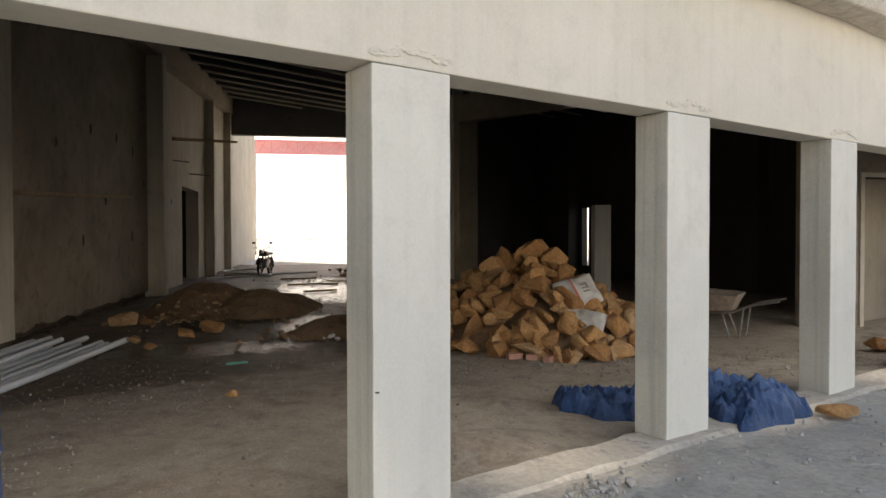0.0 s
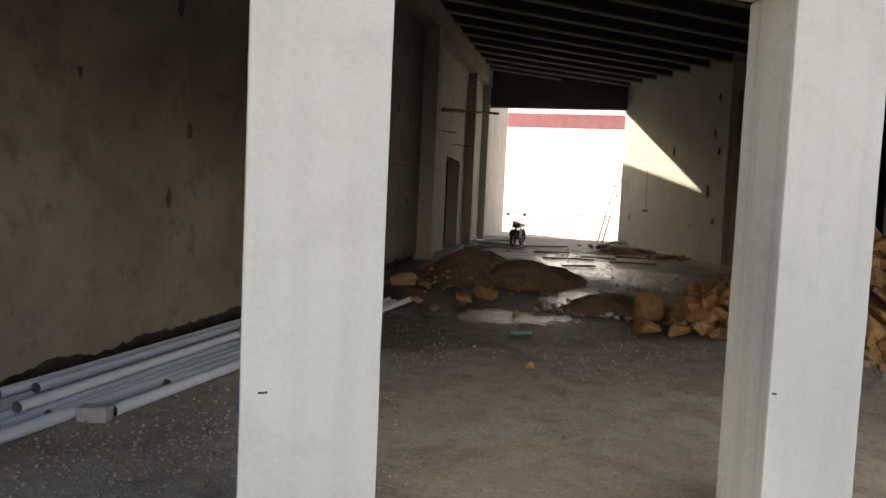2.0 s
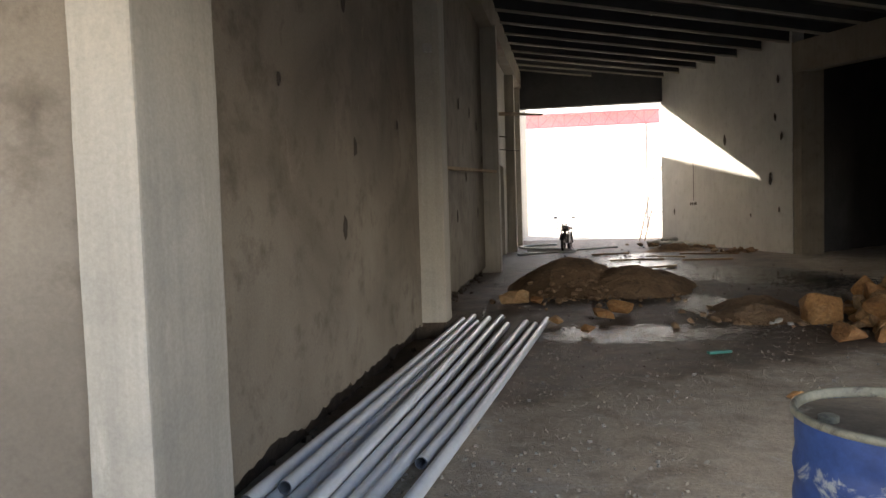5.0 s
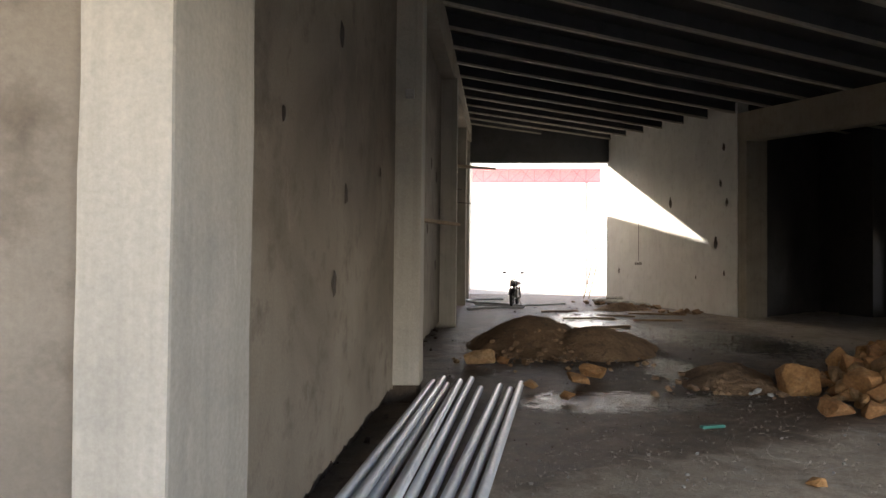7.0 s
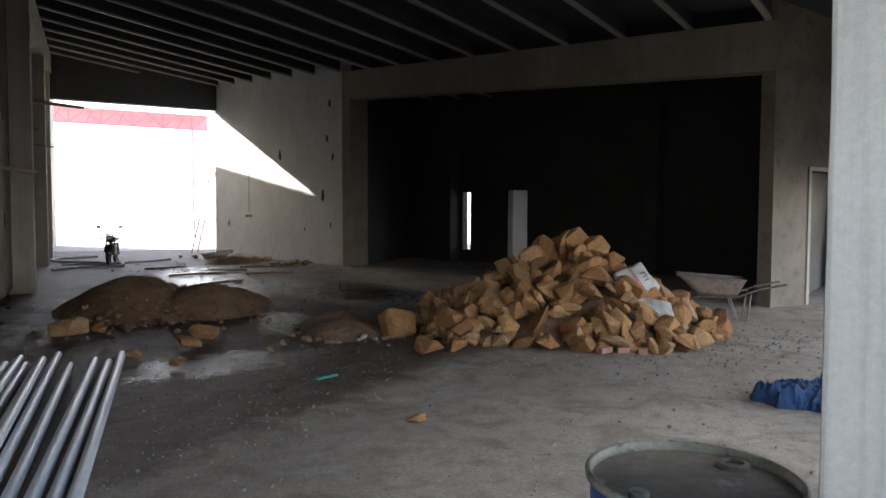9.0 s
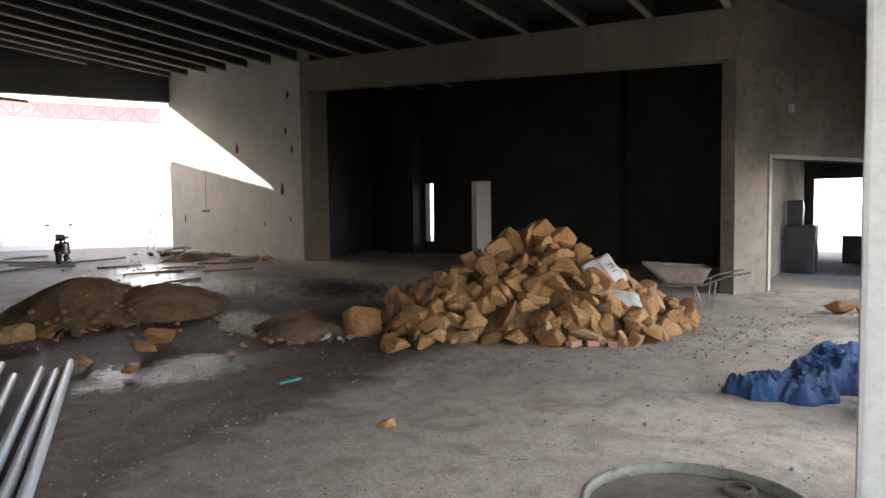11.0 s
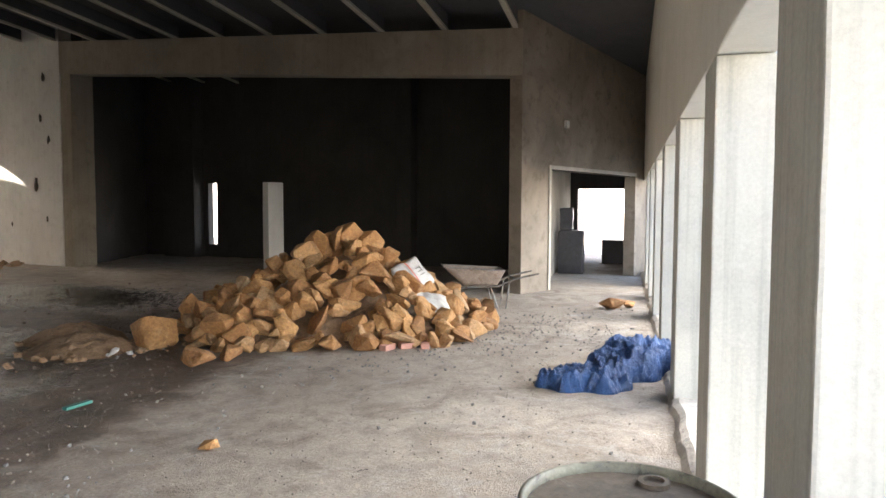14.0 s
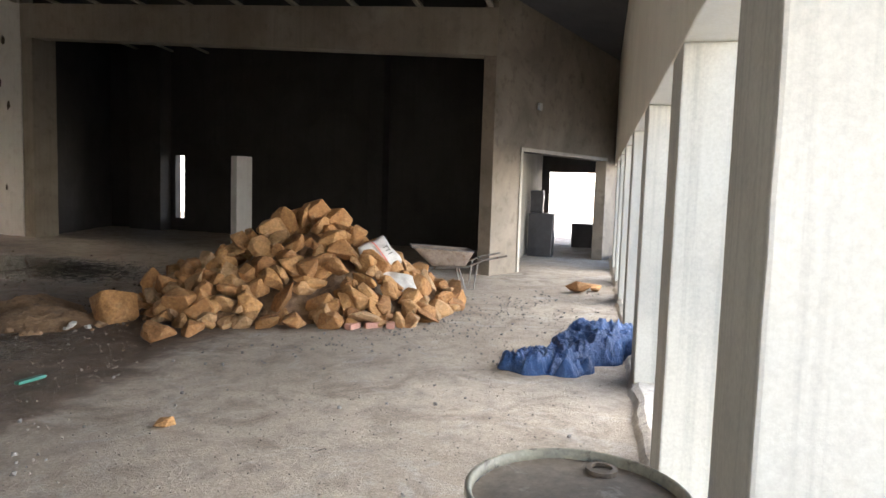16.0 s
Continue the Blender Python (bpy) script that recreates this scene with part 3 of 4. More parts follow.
for y0, y1, z0, z1 in ((-0.25, 0, -0.05, 3.2), (-2.2, -1.75, -0.05, 3.2), (-1.75, -0.25, 2.4, 3.2), (-1.75, -1.1, -0.05, 0.7)):
    box(bm, 8.75, 9.0, y0, y1, z0, z1, m)
structure("wall_passage", bm, M_SHADEWALL, "end wall of the passage with a window opening, coloured dark for shade", "wall")
bm = bmesh.new()
lo = [bm.verts.new((x, y, 3.2)) for x, y in ((13.87, 13.04), (18.7, 13.04), (23.1, 15.2), (22.2, 17.0))]
hi = [bm.verts.new(v.co + Vector((0, 0, 0.2))) for v in lo]
bm.faces.new(lo[::-1]), bm.faces.new(hi)
for i in range(4):
    bm.faces.new((lo[i], lo[(i + 1) % 4], hi[(i + 1) % 4], hi[i]))
structure("ceiling_passage", bm, M_CEIL_SHADE, "low concrete ceiling of the passage", "ceiling")
structure("wall_passage", box(bmesh.new(), 4.5, 9.0, -2.45, -2.2, -0.05, 3.2, m), M_BEAM, "scuffed plaster wall of the passage", "wall")

# ---- lintel over the big opening ----
bm = bmesh.new()
vs = []
for y in (35.97, 36.4):
    for x in (0.0, 6.83):
        vs += [bm.verts.new((x, y, 6.33)), bm.verts.new((x, y, ceil_z(x, y) + 0.3))]
for f in ((0, 2, 3, 1), (4, 5, 7, 6), (0, 4, 6, 2), (1, 3, 7, 5), (0, 1, 5, 4), (2, 6, 7, 3)):
    bm.faces.new([vs[i] for i in f])
structure("lintel", bm, M_CEIL_SHADE, "deep concrete lintel over the large opening, coloured dark as in shade", "lintel")

# ---- ceiling: slab with slim joists ----
bm = bmesh.new()


def prism(bm, pts, h0, h1):
    lo = [bm.verts.new((p[0], p[1], ceil_z(p[0], p[1]) + h0)) for p in pts]
    hi = [bm.verts.new((p[0], p[1], ceil_z(p[0], p[1]) + h1)) for p in pts]
    bm.faces.new(lo[::-1]), bm.faces.new(hi)
    for i in range(len(pts)):
        j = (i + 1) % len(pts)
        bm.faces.new((lo[i], lo[j], hi[j], hi[i]))


prism(bm, ((-0.3, 3.2), (15, 10.6), (20, 13.0), (20, 37), (-0.3, 37)), 0.34, 0.6)
for i in range(24):
    y0 = -1.2 + 1.72 * i
    for off, w, h0, h1 in ((0, 0.04, 0.05, 0.36), (0, 0.055, -0.01, 0.052)):
        a = Vector((0.3, y0 + 8.0, 0))
        # clip to the hall
        t0, t1 = 0.0, 20.0
        a2 = a + U * t0
        b2 = a + U * t1
        while t1 > 0.5 and (b2.y > 36.0 or b2.x > 17.9 or (12.8 < b2.y < 26.5 and b2.x > 13.05 - 0.254 * (b2.y - 12.72))):
            t1 -= 0.1
            b2 = a + U * t1
        if t1 < 1:
            continue
        s = N * w
        prism(bm, [(a2 - s)[:2], (b2 - s)[:2], (b2 + s)[:2], (a2 + s)[:2]], h0, h1)
ob = part("ceiling", bm, M_CEIL_SHADE)
# pale concrete on the joist flanges paints in the light catching their lower lips
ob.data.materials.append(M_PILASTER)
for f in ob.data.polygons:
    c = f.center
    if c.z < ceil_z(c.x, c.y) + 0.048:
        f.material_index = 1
tagged(ob, "raked concrete ceiling carried by slim flanged joists", "ceiling", kind="structure")

# drips and scratches on the nearest columns
for x0, z0, z1 in ((-1.99, 0.2, 0.33), (-1.94, 0.2, 0.3)):
    structure("scratch", worn_box(x0, x0 + 0.007, -0.0075, 0.002, z0, z1, 0.02, 0.003, 0.001, FRONT @ Matrix.Translation((0, -0.02, 0)), x0), M_HOLE, "dark vertical scratch in the column render", "scratch")
structure("chip", worn_box(-2.1, -2.07, -0.0225, -0.019, 0.83, 0.837, 0.01, 0.004, 0.001, FRONT, 3), M_HOLE, "small chipped spot on the column", "chip")
structure("chip", worn_box(0.015, 0.04, -0.006, 0.002, 0.752, 0.76, 0.01, 0.006, 0.002, FRONT, 4), M_HOLE, "small chipped spot on the column", "chip")


# ---- stone heap ----
ROCKS = [rock_mesh(s, f) for s, f in ((1, 0.8), (2, 0.62), (3, 0.9), (4, 0.7), (5, 0.55), (6, 0.85), (7, 0.5), (8, 0.75))]
for me in ROCKS:
    me.materials.append(M_ROCK)


def stone(parent, x, y, z, size, rng, name="stone", tilt=60):
    ob = new(name, rng.choice(ROCKS))
    ob.matrix_basis = pose(x, y, z, rng.uniform(-tilt, tilt), rng.uniform(-tilt, tilt), rng.uniform(0, 360)) @ Matrix.Diagonal((size, size * rng.uniform(0.75, 1.1), size * rng.uniform(0.75, 1.15), 1))
    ob.parent = parent
    return ob


HX, HY = 7.85, 12.35          # middle of the heap
HA = math.atan2(-0.58, 0.81)  # its long axis


def heap_z(a, b):
    """Height of the heap at a along its long axis and b across it."""
    r = math.hypot(a / 2.2, b / 1.75)
    ang = math.atan2(b, a)
    r *= 1 + 0.08 * math.sin(3 * ang + 1) + 0.05 * math.sin(7 * ang)
    peak = 1.42 * max(0.0, 1 - r) ** 0.95
    plateau = 0.62 * max(0.0, 1 - math.hypot((a + 1.0) / 1.25, (b + 0.1) / 1.5) ** 3)
    right = 0.42 * max(0.0, 1 - math.hypot((a - 1.25) / 1.05, b / 1.2) ** 3)
    return max(peak, plateau, right)


heap = anchor("stone_heap", HX, HY, 0, "large heap of broken ochre building stones on the cement floor", "stone heap", rz=math.degrees(HA))


def core_z(x, y):
    return max(-0.05, heap_z(x, y) * 0.86 - 0.17 + 0.05 * noise.noise((x * 4, y * 4, 7)))


part("core", height_sheet(46, 38, -2.6, 2.6, -2.0, 2.0, core_z), M_EARTH, heap, "crumbled earth between the stones")
rng = random.Random(11)
placed = []
tries = 0
while len(placed) < 299 and tries < 14000:
    tries += 1
    a, b = rng.uniform(-2.5, 2.5), rng.uniform(-1.9, 1.9)
    z = heap_z(a, b)
    if z < 0.03:
        continue
    s = rng.choice((0.18, 0.22, 0.26, 0.3, 0.34, 0.38, 0.44)) * (1.0 if z > 0.2 else 0.85)
    near = min((math.dist((a, b, z * 1.2), q[:3]) / (0.5 * (s + q[3])) for q in placed), default=9)
    if near < 0.40:
        continue
    placed.append((a, b, z * 1.2, s))
    stone(heap, a, b, max(s * 0.27, z - s * 0.10), s * 1.08, rng)
for i in range(40):
    t = 2 * math.pi * i / 40 + rng.uniform(-0.1, 0.1)
    s = rng.uniform(0.2, 0.4)
    a, b = 2.12 * math.cos(t), 1.68 * math.sin(t)
    stone(heap, a, b, s * 0.28, s, rng, tilt=25)

rng = random.Random(21)


def loose(name, x, y, size, label, category="stone", material=None, group="", z=None):
    ob = new(name, rng.choice(ROCKS))
    ob.matrix_basis = pose(x, y, size * 0.28 if z is None else z, rng.uniform(-14, 14), rng.uniform(-14, 14), rng.uniform(0, 360)) @ Matrix.Diagonal((size, size * 0.9, size * 0.85, 1))
    return tagged(ob, label, category, group)


loose("boulder", 5.4, 13.15, 0.6, "large angular ochre stone lying apart from the heap")
loose("building_stone", 5.22, 11.75, 0.36, "split ochre stone on the floor before the heap", group="stones fallen from the heap")
loose("building_stone", 5.62, 11.72, 0.26, "flat pale ochre stone on the floor before the heap", group="stones fallen from the heap")
loose("building_stone", 6.0, 12.0, 0.34, "angular ochre stone at the foot of the heap", group="stones fallen from the heap")
loose("building_stone", 3.88, 9.2, 0.15, "small ochre stone lying alone on the cement floor")
loose("building_stone", 2.65, 13.3, 0.34, "flat ochre stone by the puddle", group="stones by the puddle")
loose("building_stone", 2.93, 13.95, 0.36, "ochre stone resting by the puddle", group="stones by the puddle")
loose("building_stone", 2.01, 12.9, 0.22, "orange stone at the end of the pipes", group="stones by the puddle")
loose("building_stone", 2.42, 12.2, 0.2, "orange stone in the mud by the pipes", group="stones by the puddle")
loose("building_stone", 1.36, 14.95, 0.46, "reddish stone at the foot of the earth mound", group="stones by the mound")
loose("building_stone", 1.7, 15.0, 0.25, "reddish stone at the foot of the earth mound", group="stones by the mound")
loose("building_stone", 12.1, 10.35, 0.4, "split ochre stone beside the colonnade")
loose("building_stone", 12.45, 10.2, 0.25, "pinkish broken stone beside the colonnade")
loose("building_stone", 8.95, 7.35, 0.3, "dusty flat stone outside the columns", z=0.11)
for x, y, s in ((4.85, 12.95, 0.12), (4.95, 12.75, 0.09), (4.75, 12.85, 0.07)):
    ob = loose("chip", x, y, s, "small pale stone chip", "stone chip", group="pale chips by the boulder")
    ob.data = ob.data.copy()
    ob.data.materials[0] = M_SACK
for i, (a, b) in enumerate(((0.35, -1.72), (0.6, -1.68), (0.82, -1.7))):
    c, s = math.cos(HA), math.sin(HA)
    bm = soft_box(-0.1, 0.1, -0.05, 0.05, 0, 0.07, 0.008)
    ob = part("brick", bm, M_BRICK)
    ob.matrix_basis = pose(HX + a * c - b * s, HY + a * s + b * c, 0.0, 0, 0, (10, -25, 40)[i])
    tagged(ob, "small pink fired brick at the foot of the heap", "brick", "bricks by the heap")


# ---- cement sacks on the heap ----
def sack(x, y, z, l, w, h, rot, label, stripe=False):
    bm = bmesh.new()
    bmesh.ops.create_grid(bm, x_segments=22, y_segments=16, size=0.5)
    bot = []
    top = list(bm.verts)
    geo = bmesh.ops.duplicate(bm, geom=bm.verts[:] + bm.edges[:] + bm.faces[:])
    bot = [g for g in geo["geom"] if isinstance(g, bmesh.types.BMVert)]
    for grp, sg in ((top, 1), (bot, -1)):
        for v in grp:
            e = max(0.0, (1 - (2 * abs(v.co.x)) ** 4) * (1 - (2 * abs(v.co.y)) ** 4)) ** 0.5
            q = Vector((v.co.x * l, v.co.y * w, sg * h * 0.5 * e))
            v.co = q + Vector((0, 0, 1)) * (noise.noise(q * 9 + Vector((x, y, sg))) * 0.035 * e) + noise.noise_vector(q * 5 + Vector((x, y, 0))) * 0.02
    bmesh.ops.remove_doubles(bm, verts=bm.verts[:], dist=0.004)
    ob = part("cement_sack", bm, M_SACK, None, "", True)
    ob.matrix_basis = pose(x, y, z, *rot)
    tagged(ob, label, "sack")
    if stripe:
        b2 = bmesh.new()
        g = [[b2.verts.new((-0.14 * l + 0.05 * l * i / 2, (-0.42 + 0.84 * j / 14) * w, 0)) for i in range(3)] for j in range(15)]
        for row in g:
            for v in row:
                e = max(0.0, (1 - (2 * abs(v.co.x / l)) ** 4) * (1 - (2 * abs(v.co.y / w)) ** 4)) ** 0.5
                v.co.z = h * 0.5 * e + 0.02
        for r0, r1 in zip(g, g[1:]):
            for i in range(2):
                b2.faces.new((r0[i], r0[i + 1], r1[i + 1], r1[i]))
        part("printed_band", b2, M_SACKRED, ob, "faded red printed band")
        b3 = bmesh.new()
        for i, (u, v, du, dv) in enumerate(((0.12, 0.1, 0.16, 0.03), (0.12, -0.02, 0.12, 0.03), (0.14, -0.14, 0.16, 0.03), (0.2, 0.04, 0.03, 0.2))):
            box(b3, (u - du / 2) * l, (u + du / 2) * l, (v - dv / 2) * w, (v + dv / 2) * w, h * 0.5 + 0.018, h * 0.5 + 0.024)
        part("print", b3, M_RUBBLE, ob, "worn dark printed marks")
    return ob


sack(8.2, 11.35, 0.78, 0.62, 0.46, 0.16, (52, -12, 10), "white woven cement sack with a faded red band on the stones", True)
sack(8.15, 11.02, 0.42, 0.6, 0.4, 0.2, (35, 8, -30), "crumpled grey-white empty sack between the stones")


# ---- earth mounds ----
def mound(name, cx, cy, rx, ry, h, turn, label, lumps=()):
    def z(x, y):
        c, s = math.cos(turn), math.sin(turn)
        a, b = (x * c + y * s) / rx, (y * c - x * s) / ry
        r = math.hypot(a, b) * (1 + 0.12 * noise.noise((x * 0.9 + cx, y * 0.9, 1)))
        v = h * max(0.0, 1 - r ** 1.7) ** 1.15
        for lx, ly, lr, lh in lumps:
            v = max(v, lh * max(0.0, 1 - (math.hypot(x - lx, y - ly) / lr) ** 1.8))
        e = min(1.0, v * 6)
        return -0.04 + v + e * (0.04 * noise.noise((x * 2.5, y * 2.5, cx)) + 0.03 * noise.noise((x * 7, y * 7, cx)) + 0.015 * noise.noise((x * 18, y * 18, 0)))

    R = max(rx, ry) * 1.25
    bm = height_sheet(90, 90, -R, R, -R, R, z)
    bmesh.ops.delete(bm, geom=[f for f in bm.faces if max(v.co.z for v in f.verts) < -0.015], context="FACES")
    ob = part(name, bm, M_EARTH, None, "", True)
    ob.location = (cx, cy, 0)
    return tagged(ob, label, "earth mound")


mound("earth_mound", 2.35, 17.6, 1.35, 1.9, 0.62, 0.1, "low brown mound of loose damp earth", ((1.05, -0.7, 1.15, 0.5), (1.5, 0.2, 1.0, 0.34)))
mound("earth_mound", 4.75, 13.55, 0.75, 0.75, 0.2, 0.2, "small spread of brown earth beside the boulder", ((0.2, 0.9, 0.7, 0.2),))
mound("earth_mound", 6.2, 29.2, 1.2, 0.7, 0.3, 0.2, "dark heap of muddy spoil by the far wall")


def clods(n, spots, label):
    rg = random.Random(n)
    bm = bmesh.new()
    for cx, cy, sp, k in spots:
        for _ in range(k):
            x, y, s = rg.gauss(cx, sp), rg.gauss(cy, sp), rg.choice((0.015, 0.02, 0.03, 0.04, 0.06))
            r = math.hypot((x - 2.35) / 1.5, (y - 17.6) / 1.9)
            z = 0.5 * max(0.0, 1 - r ** 1.7)
            q = bmesh.ops.create_icosphere(bm, subdivisions=1, radius=s)
            for v in q["verts"]:
                v.co = Vector((x, y, z + s * 0.3)) + Vector((v.co.x, v.co.y, v.co.z * 0.7)) + noise.noise_vector(v.co * 40 + Vector((x, y, 0))) * s * 0.5
    tagged(part("clods", bm, M_EARTH), label, "earth clods", kind="stuff")


clods(6, ((2.6, 16.0, 0.7, 110), (3.6, 16.9, 0.5, 90), (1.7, 15.6, 0.4, 40), (4.7, 13.5, 0.45, 80)), "crumbled brown clods of earth round the mounds")


# ---- pipes ----
def pvc_pipe(a, b, r=0.05):
    a, b = Vector(a), Vector(b)
    d = (b - a).normalized()
    bm = bmesh.new()
    n = 26
    pts = [a + (b - a) * (i / n) - Vector((0, 0, 0.012 * math.sin(math.pi * i / n))) for i in range(n + 1)]
    tube(bm, pts, r, 14, False)
    pipe = anchor("pvc_pipe", 0, 0, 0, "long white plastic drain pipe lying on the floor", "pipe", "stack of pipes along the wall")
    part("wall", bm, M_PVC, pipe, "", True)
    for q, s in ((a, 1), (b, -1)):
        b2 = bmesh.new()
        tube(b2, [q, q + d * s * 0.25], r * 0.86, 14, False)
        up = Vector((0, 0, 1))
        e1 = d.cross(up).normalized()
        e2 = e1.cross(d)
        ring = [[b2.verts.new(q - d * s * 0.0015 + (e1 * math.cos(t) + e2 * math.sin(t)) * rr) for t in [2 * math.pi * k / 14 for k in range(14)]] for rr in (r * 0.86, r * 1.002)]
        for k in range(14):
            b2.faces.new((ring[0][k], ring[0][(k + 1) % 14], ring[1][(k + 1) % 14], ring[1][k]))
        b2.faces.new([b2.verts.new(q + d * s * 0.25 + (e1 * math.cos(t) + e2 * math.sin(t)) * r * 0.86) for t in [2 * math.pi * k / 14 for k in range(14)]])
        part("end", b2, M_PVC_SHADE, pipe, "open pipe end, bore coloured dark for the shade inside")
    return pipe


# where each pipe passes the middle of the wall, where it ends, where it starts, its radius
PIPES = [(0.50, 0.74, 12.75, 6.75, 0.042), (0.60, 0.84, 13.1, 6.62, 0.042), (0.71, 0.95, 12.8, 6.5, 0.042), (0.83, 1.06, 12.45, 6.4, 0.042), (0.94, 1.25, 13.3, 6.3, 0.04), (1.05, 1.38, 12.6, 6.6, 0.04), (1.15, 1.62, 12.75, 6.03, 0.043), (1.26, 1.75, 12.6, 7.5, 0.04), (1.37, 1.9, 13.0, 6.8, 0.043)]


def lay_pipe(xm, xe, ye, ys, r, z):
    k = (xe - xm) / (ye - 7.8)
    pvc_pipe((xm + k * (ys - 7.8), ys, z), (xe, ye, z), r)


for xm, xe, ye, ys, r in PIPES:
    lay_pipe(xm, xe, ye, ys, r, r + 0.006)
for xm, xe, ye, ys in ((0.55, 0.79, 12.6, 6.7), (0.66, 0.9, 12.9, 6.9), (0.885, 1.12, 12.7, 6.5)):
    lay_pipe(xm, xe, ye, ys, 0.038, 0.115)
bm = worn_box(-0.1, 0.1, -0.05, 0.05, 0, 0.1, 0.04, 0.006, 0.012)
ob = part("concrete_block", bm, M_DIRTBRICK)
ob.matrix_basis = pose(1.2, 6.72, 0, 0, 0, 8)
tagged(ob, "chipped grey concrete block wedged under a pipe", "block")
d = Vector((0.953, 0.302, 0))
m, ln = side(Vector((1.16, 5.555, 0)) - d * 2.4, Vector((1.16, 5.555, 0)))
bm = worn_box(0, ln, -0.035, 0.0, 0.02, 0.2, 0.15, 0.003, 0.004, m)
tagged(part("timber_plank", bm, M_WOOD), "long raw timber plank standing on edge by the wall", "plank")


# ---- oil drum ----
def oil_drum(x, y):
    e = anchor("oil_drum", x, y, 0, "dented blue steel oil drum with chipped paint and a dusty lid", "drum", rz=25)
    prof = []
    R, H = 0.288, 0.92
    for i in range(45):
        z = H * i / 44
        r = R
        for zc in (0.30, 0.585):
            r += 0.011 * math.exp(-((z - zc) / 0.014) ** 2)
        r += 0.004 * math.sin(z * 60) * (1 if 0.05 < z < 0.25 or 0.63 < z < 0.85 else 0)
        prof.append((r, z))
    bm = lathe(bmesh.new(), prof)
    for v in bm.verts:
        v.co += Vector((v.co.x, v.co.y, 0)).normalized() * 0.010 * noise.noise(v.co * 4)
    part("shell", bm, M_DRUM, e, "", True)
    bm = lathe(bmesh.new(), ((R - 0.012, H - 0.022), (R - 0.010, H + 0.004), (R - 0.002, H + 0.009), (R + 0.007, H + 0.004), (R + 0.007, H - 0.012), (R - 0.002, H - 0.018)))
    part("rim", bm, M_RIM, e, "dented yellowish rim", True)
    bm = lathe(bmesh.new(), ((0.001, H - 0.016), (0.08, H - 0.017), (0.16, H - 0.019), (0.22, H - 0.022), (0.25, H - 0.024), (R - 0.011, H - 0.022)))
    for v in bm.verts:
        v.co.z += 0.005 * noise.noise(v.co * 9)
    part("lid", bm, M_LID, e, "dusty recessed steel lid", True)
    bm = lathe(bmesh.new(), ((0.045, 0), (0.045, 0.014), (0.03, 0.016), (0.03, 0.004), (0.0, 0.004)), 20, Matrix.Translation((0.2, -0.06, H - 0.02)))
    part("bung", bm, M_LID, e, "round bung hole")
    bm = lathe(bmesh.new(), ((0.028, 0), (0.028, 0.016), (0.02, 0.02), (0.0, 0.02)), 16, Matrix.Translation((-0.19, 0.08, H - 0.02)))
    part("bung", bm, M_RIM, e, "small round bung")
    return e


oil_drum(3.03, 5.65)


# ---- tarpaulin ----
def tarp_z(x, y):
    def lump(cx, cy, rx, ry, turn, h):
        c, s = math.cos(turn), math.sin(turn)
        dx, dy = x - cx, y - cy
        a, b = (dx * c + dy * s) / rx, (dy * c - dx * s) / ry
        t = math.atan2(b, a)
        r = math.hypot(a, b) / (1 + 0.16 * math.sin(3 * t + cx) + 0.09 * math.sin(7 * t))
        return h * max(0.0, 1 - r * r) ** 0.6

    v = max(lump(7.22, 8.15, 0.36, 0.4, 0.4, 0.2), lump(8.0, 8.0, 0.58, 0.36, -0.5, 0.36), lump(8.4, 7.55, 0.42, 0.3, 0.3, 0.34), lump(7.6, 8.08, 0.45, 0.22, -0.3, 0.22), lump(8.15, 7.42, 0.36, 0.24, 0.5, 0.24))
    if v <= 0:
        return None
    p = Vector((x, y, 0))
    w = noise.noise(p * 1.4)
    a, b = x * 0.84 - y * 0.54, x * 0.54 + y * 0.84
    def ridge(u, v, s):
        return (1 - abs(noise.noise((u, v, s)))) ** 3

    fold = ridge(a * 1.3 + 1.1 * w, b * 4.6 + 1.8 * w, 2)
    fold2 = ridge(a * 5.0 + b * 2 - 2 * w, b * 7.5 - a * 2 + 2 * w, 5)
    crease = ridge(a * 13 + 3 * w, b * 10 + a * 4, 8)
    k = min(1.0, v / 0.1)
    fine = ridge(a * 9 - b * 14 + 2 * w, b * 24 + a * 7, 11)
    return v * 0.85 + k * (0.13 * fold + 0.08 * fold2 + 0.05 * crease + 0.035 * fine - 0.14)


bm = bmesh.new()
grid = {}
nx, ny = 260, 228
for j in range(ny):
    for i in range(nx):
        x, y = 6.7 + 2.4 * i / nx, 6.8 + 2.1 * j / ny
        z = tarp_z(x, y)
        if z is not None:
            sh = noise.noise_vector((x * 6, y * 6, 3)) * 0.025
            grid[i, j] = bm.verts.new((x + sh.x, y + sh.y, max(0.012, z)))
for (i, j) in list(grid):
    q = [grid.get(k) for k in ((i, j), (i + 1, j), (i + 1, j + 1), (i, j + 1))]
    if all(q):
        bm.faces.new(q)
bmesh.ops.smooth_vert(bm, verts=bm.verts[:], factor=0.25, use_axis_x=True, use_axis_y=True, use_axis_z=True)
edge = [e for e in bm.edges if e.is_boundary]
ex = bmesh.ops.extrude_edge_only(bm, edges=edge)
for v in ex["geom"]:
    if isinstance(v, bmesh.types.BMVert):
        v.co.z = 0.0
ob = part("tarpaulin", bm, M_TARP, None, "", True)
tagged(ob, "crumpled blue plastic tarpaulin heaped between the columns", "tarpaulin")


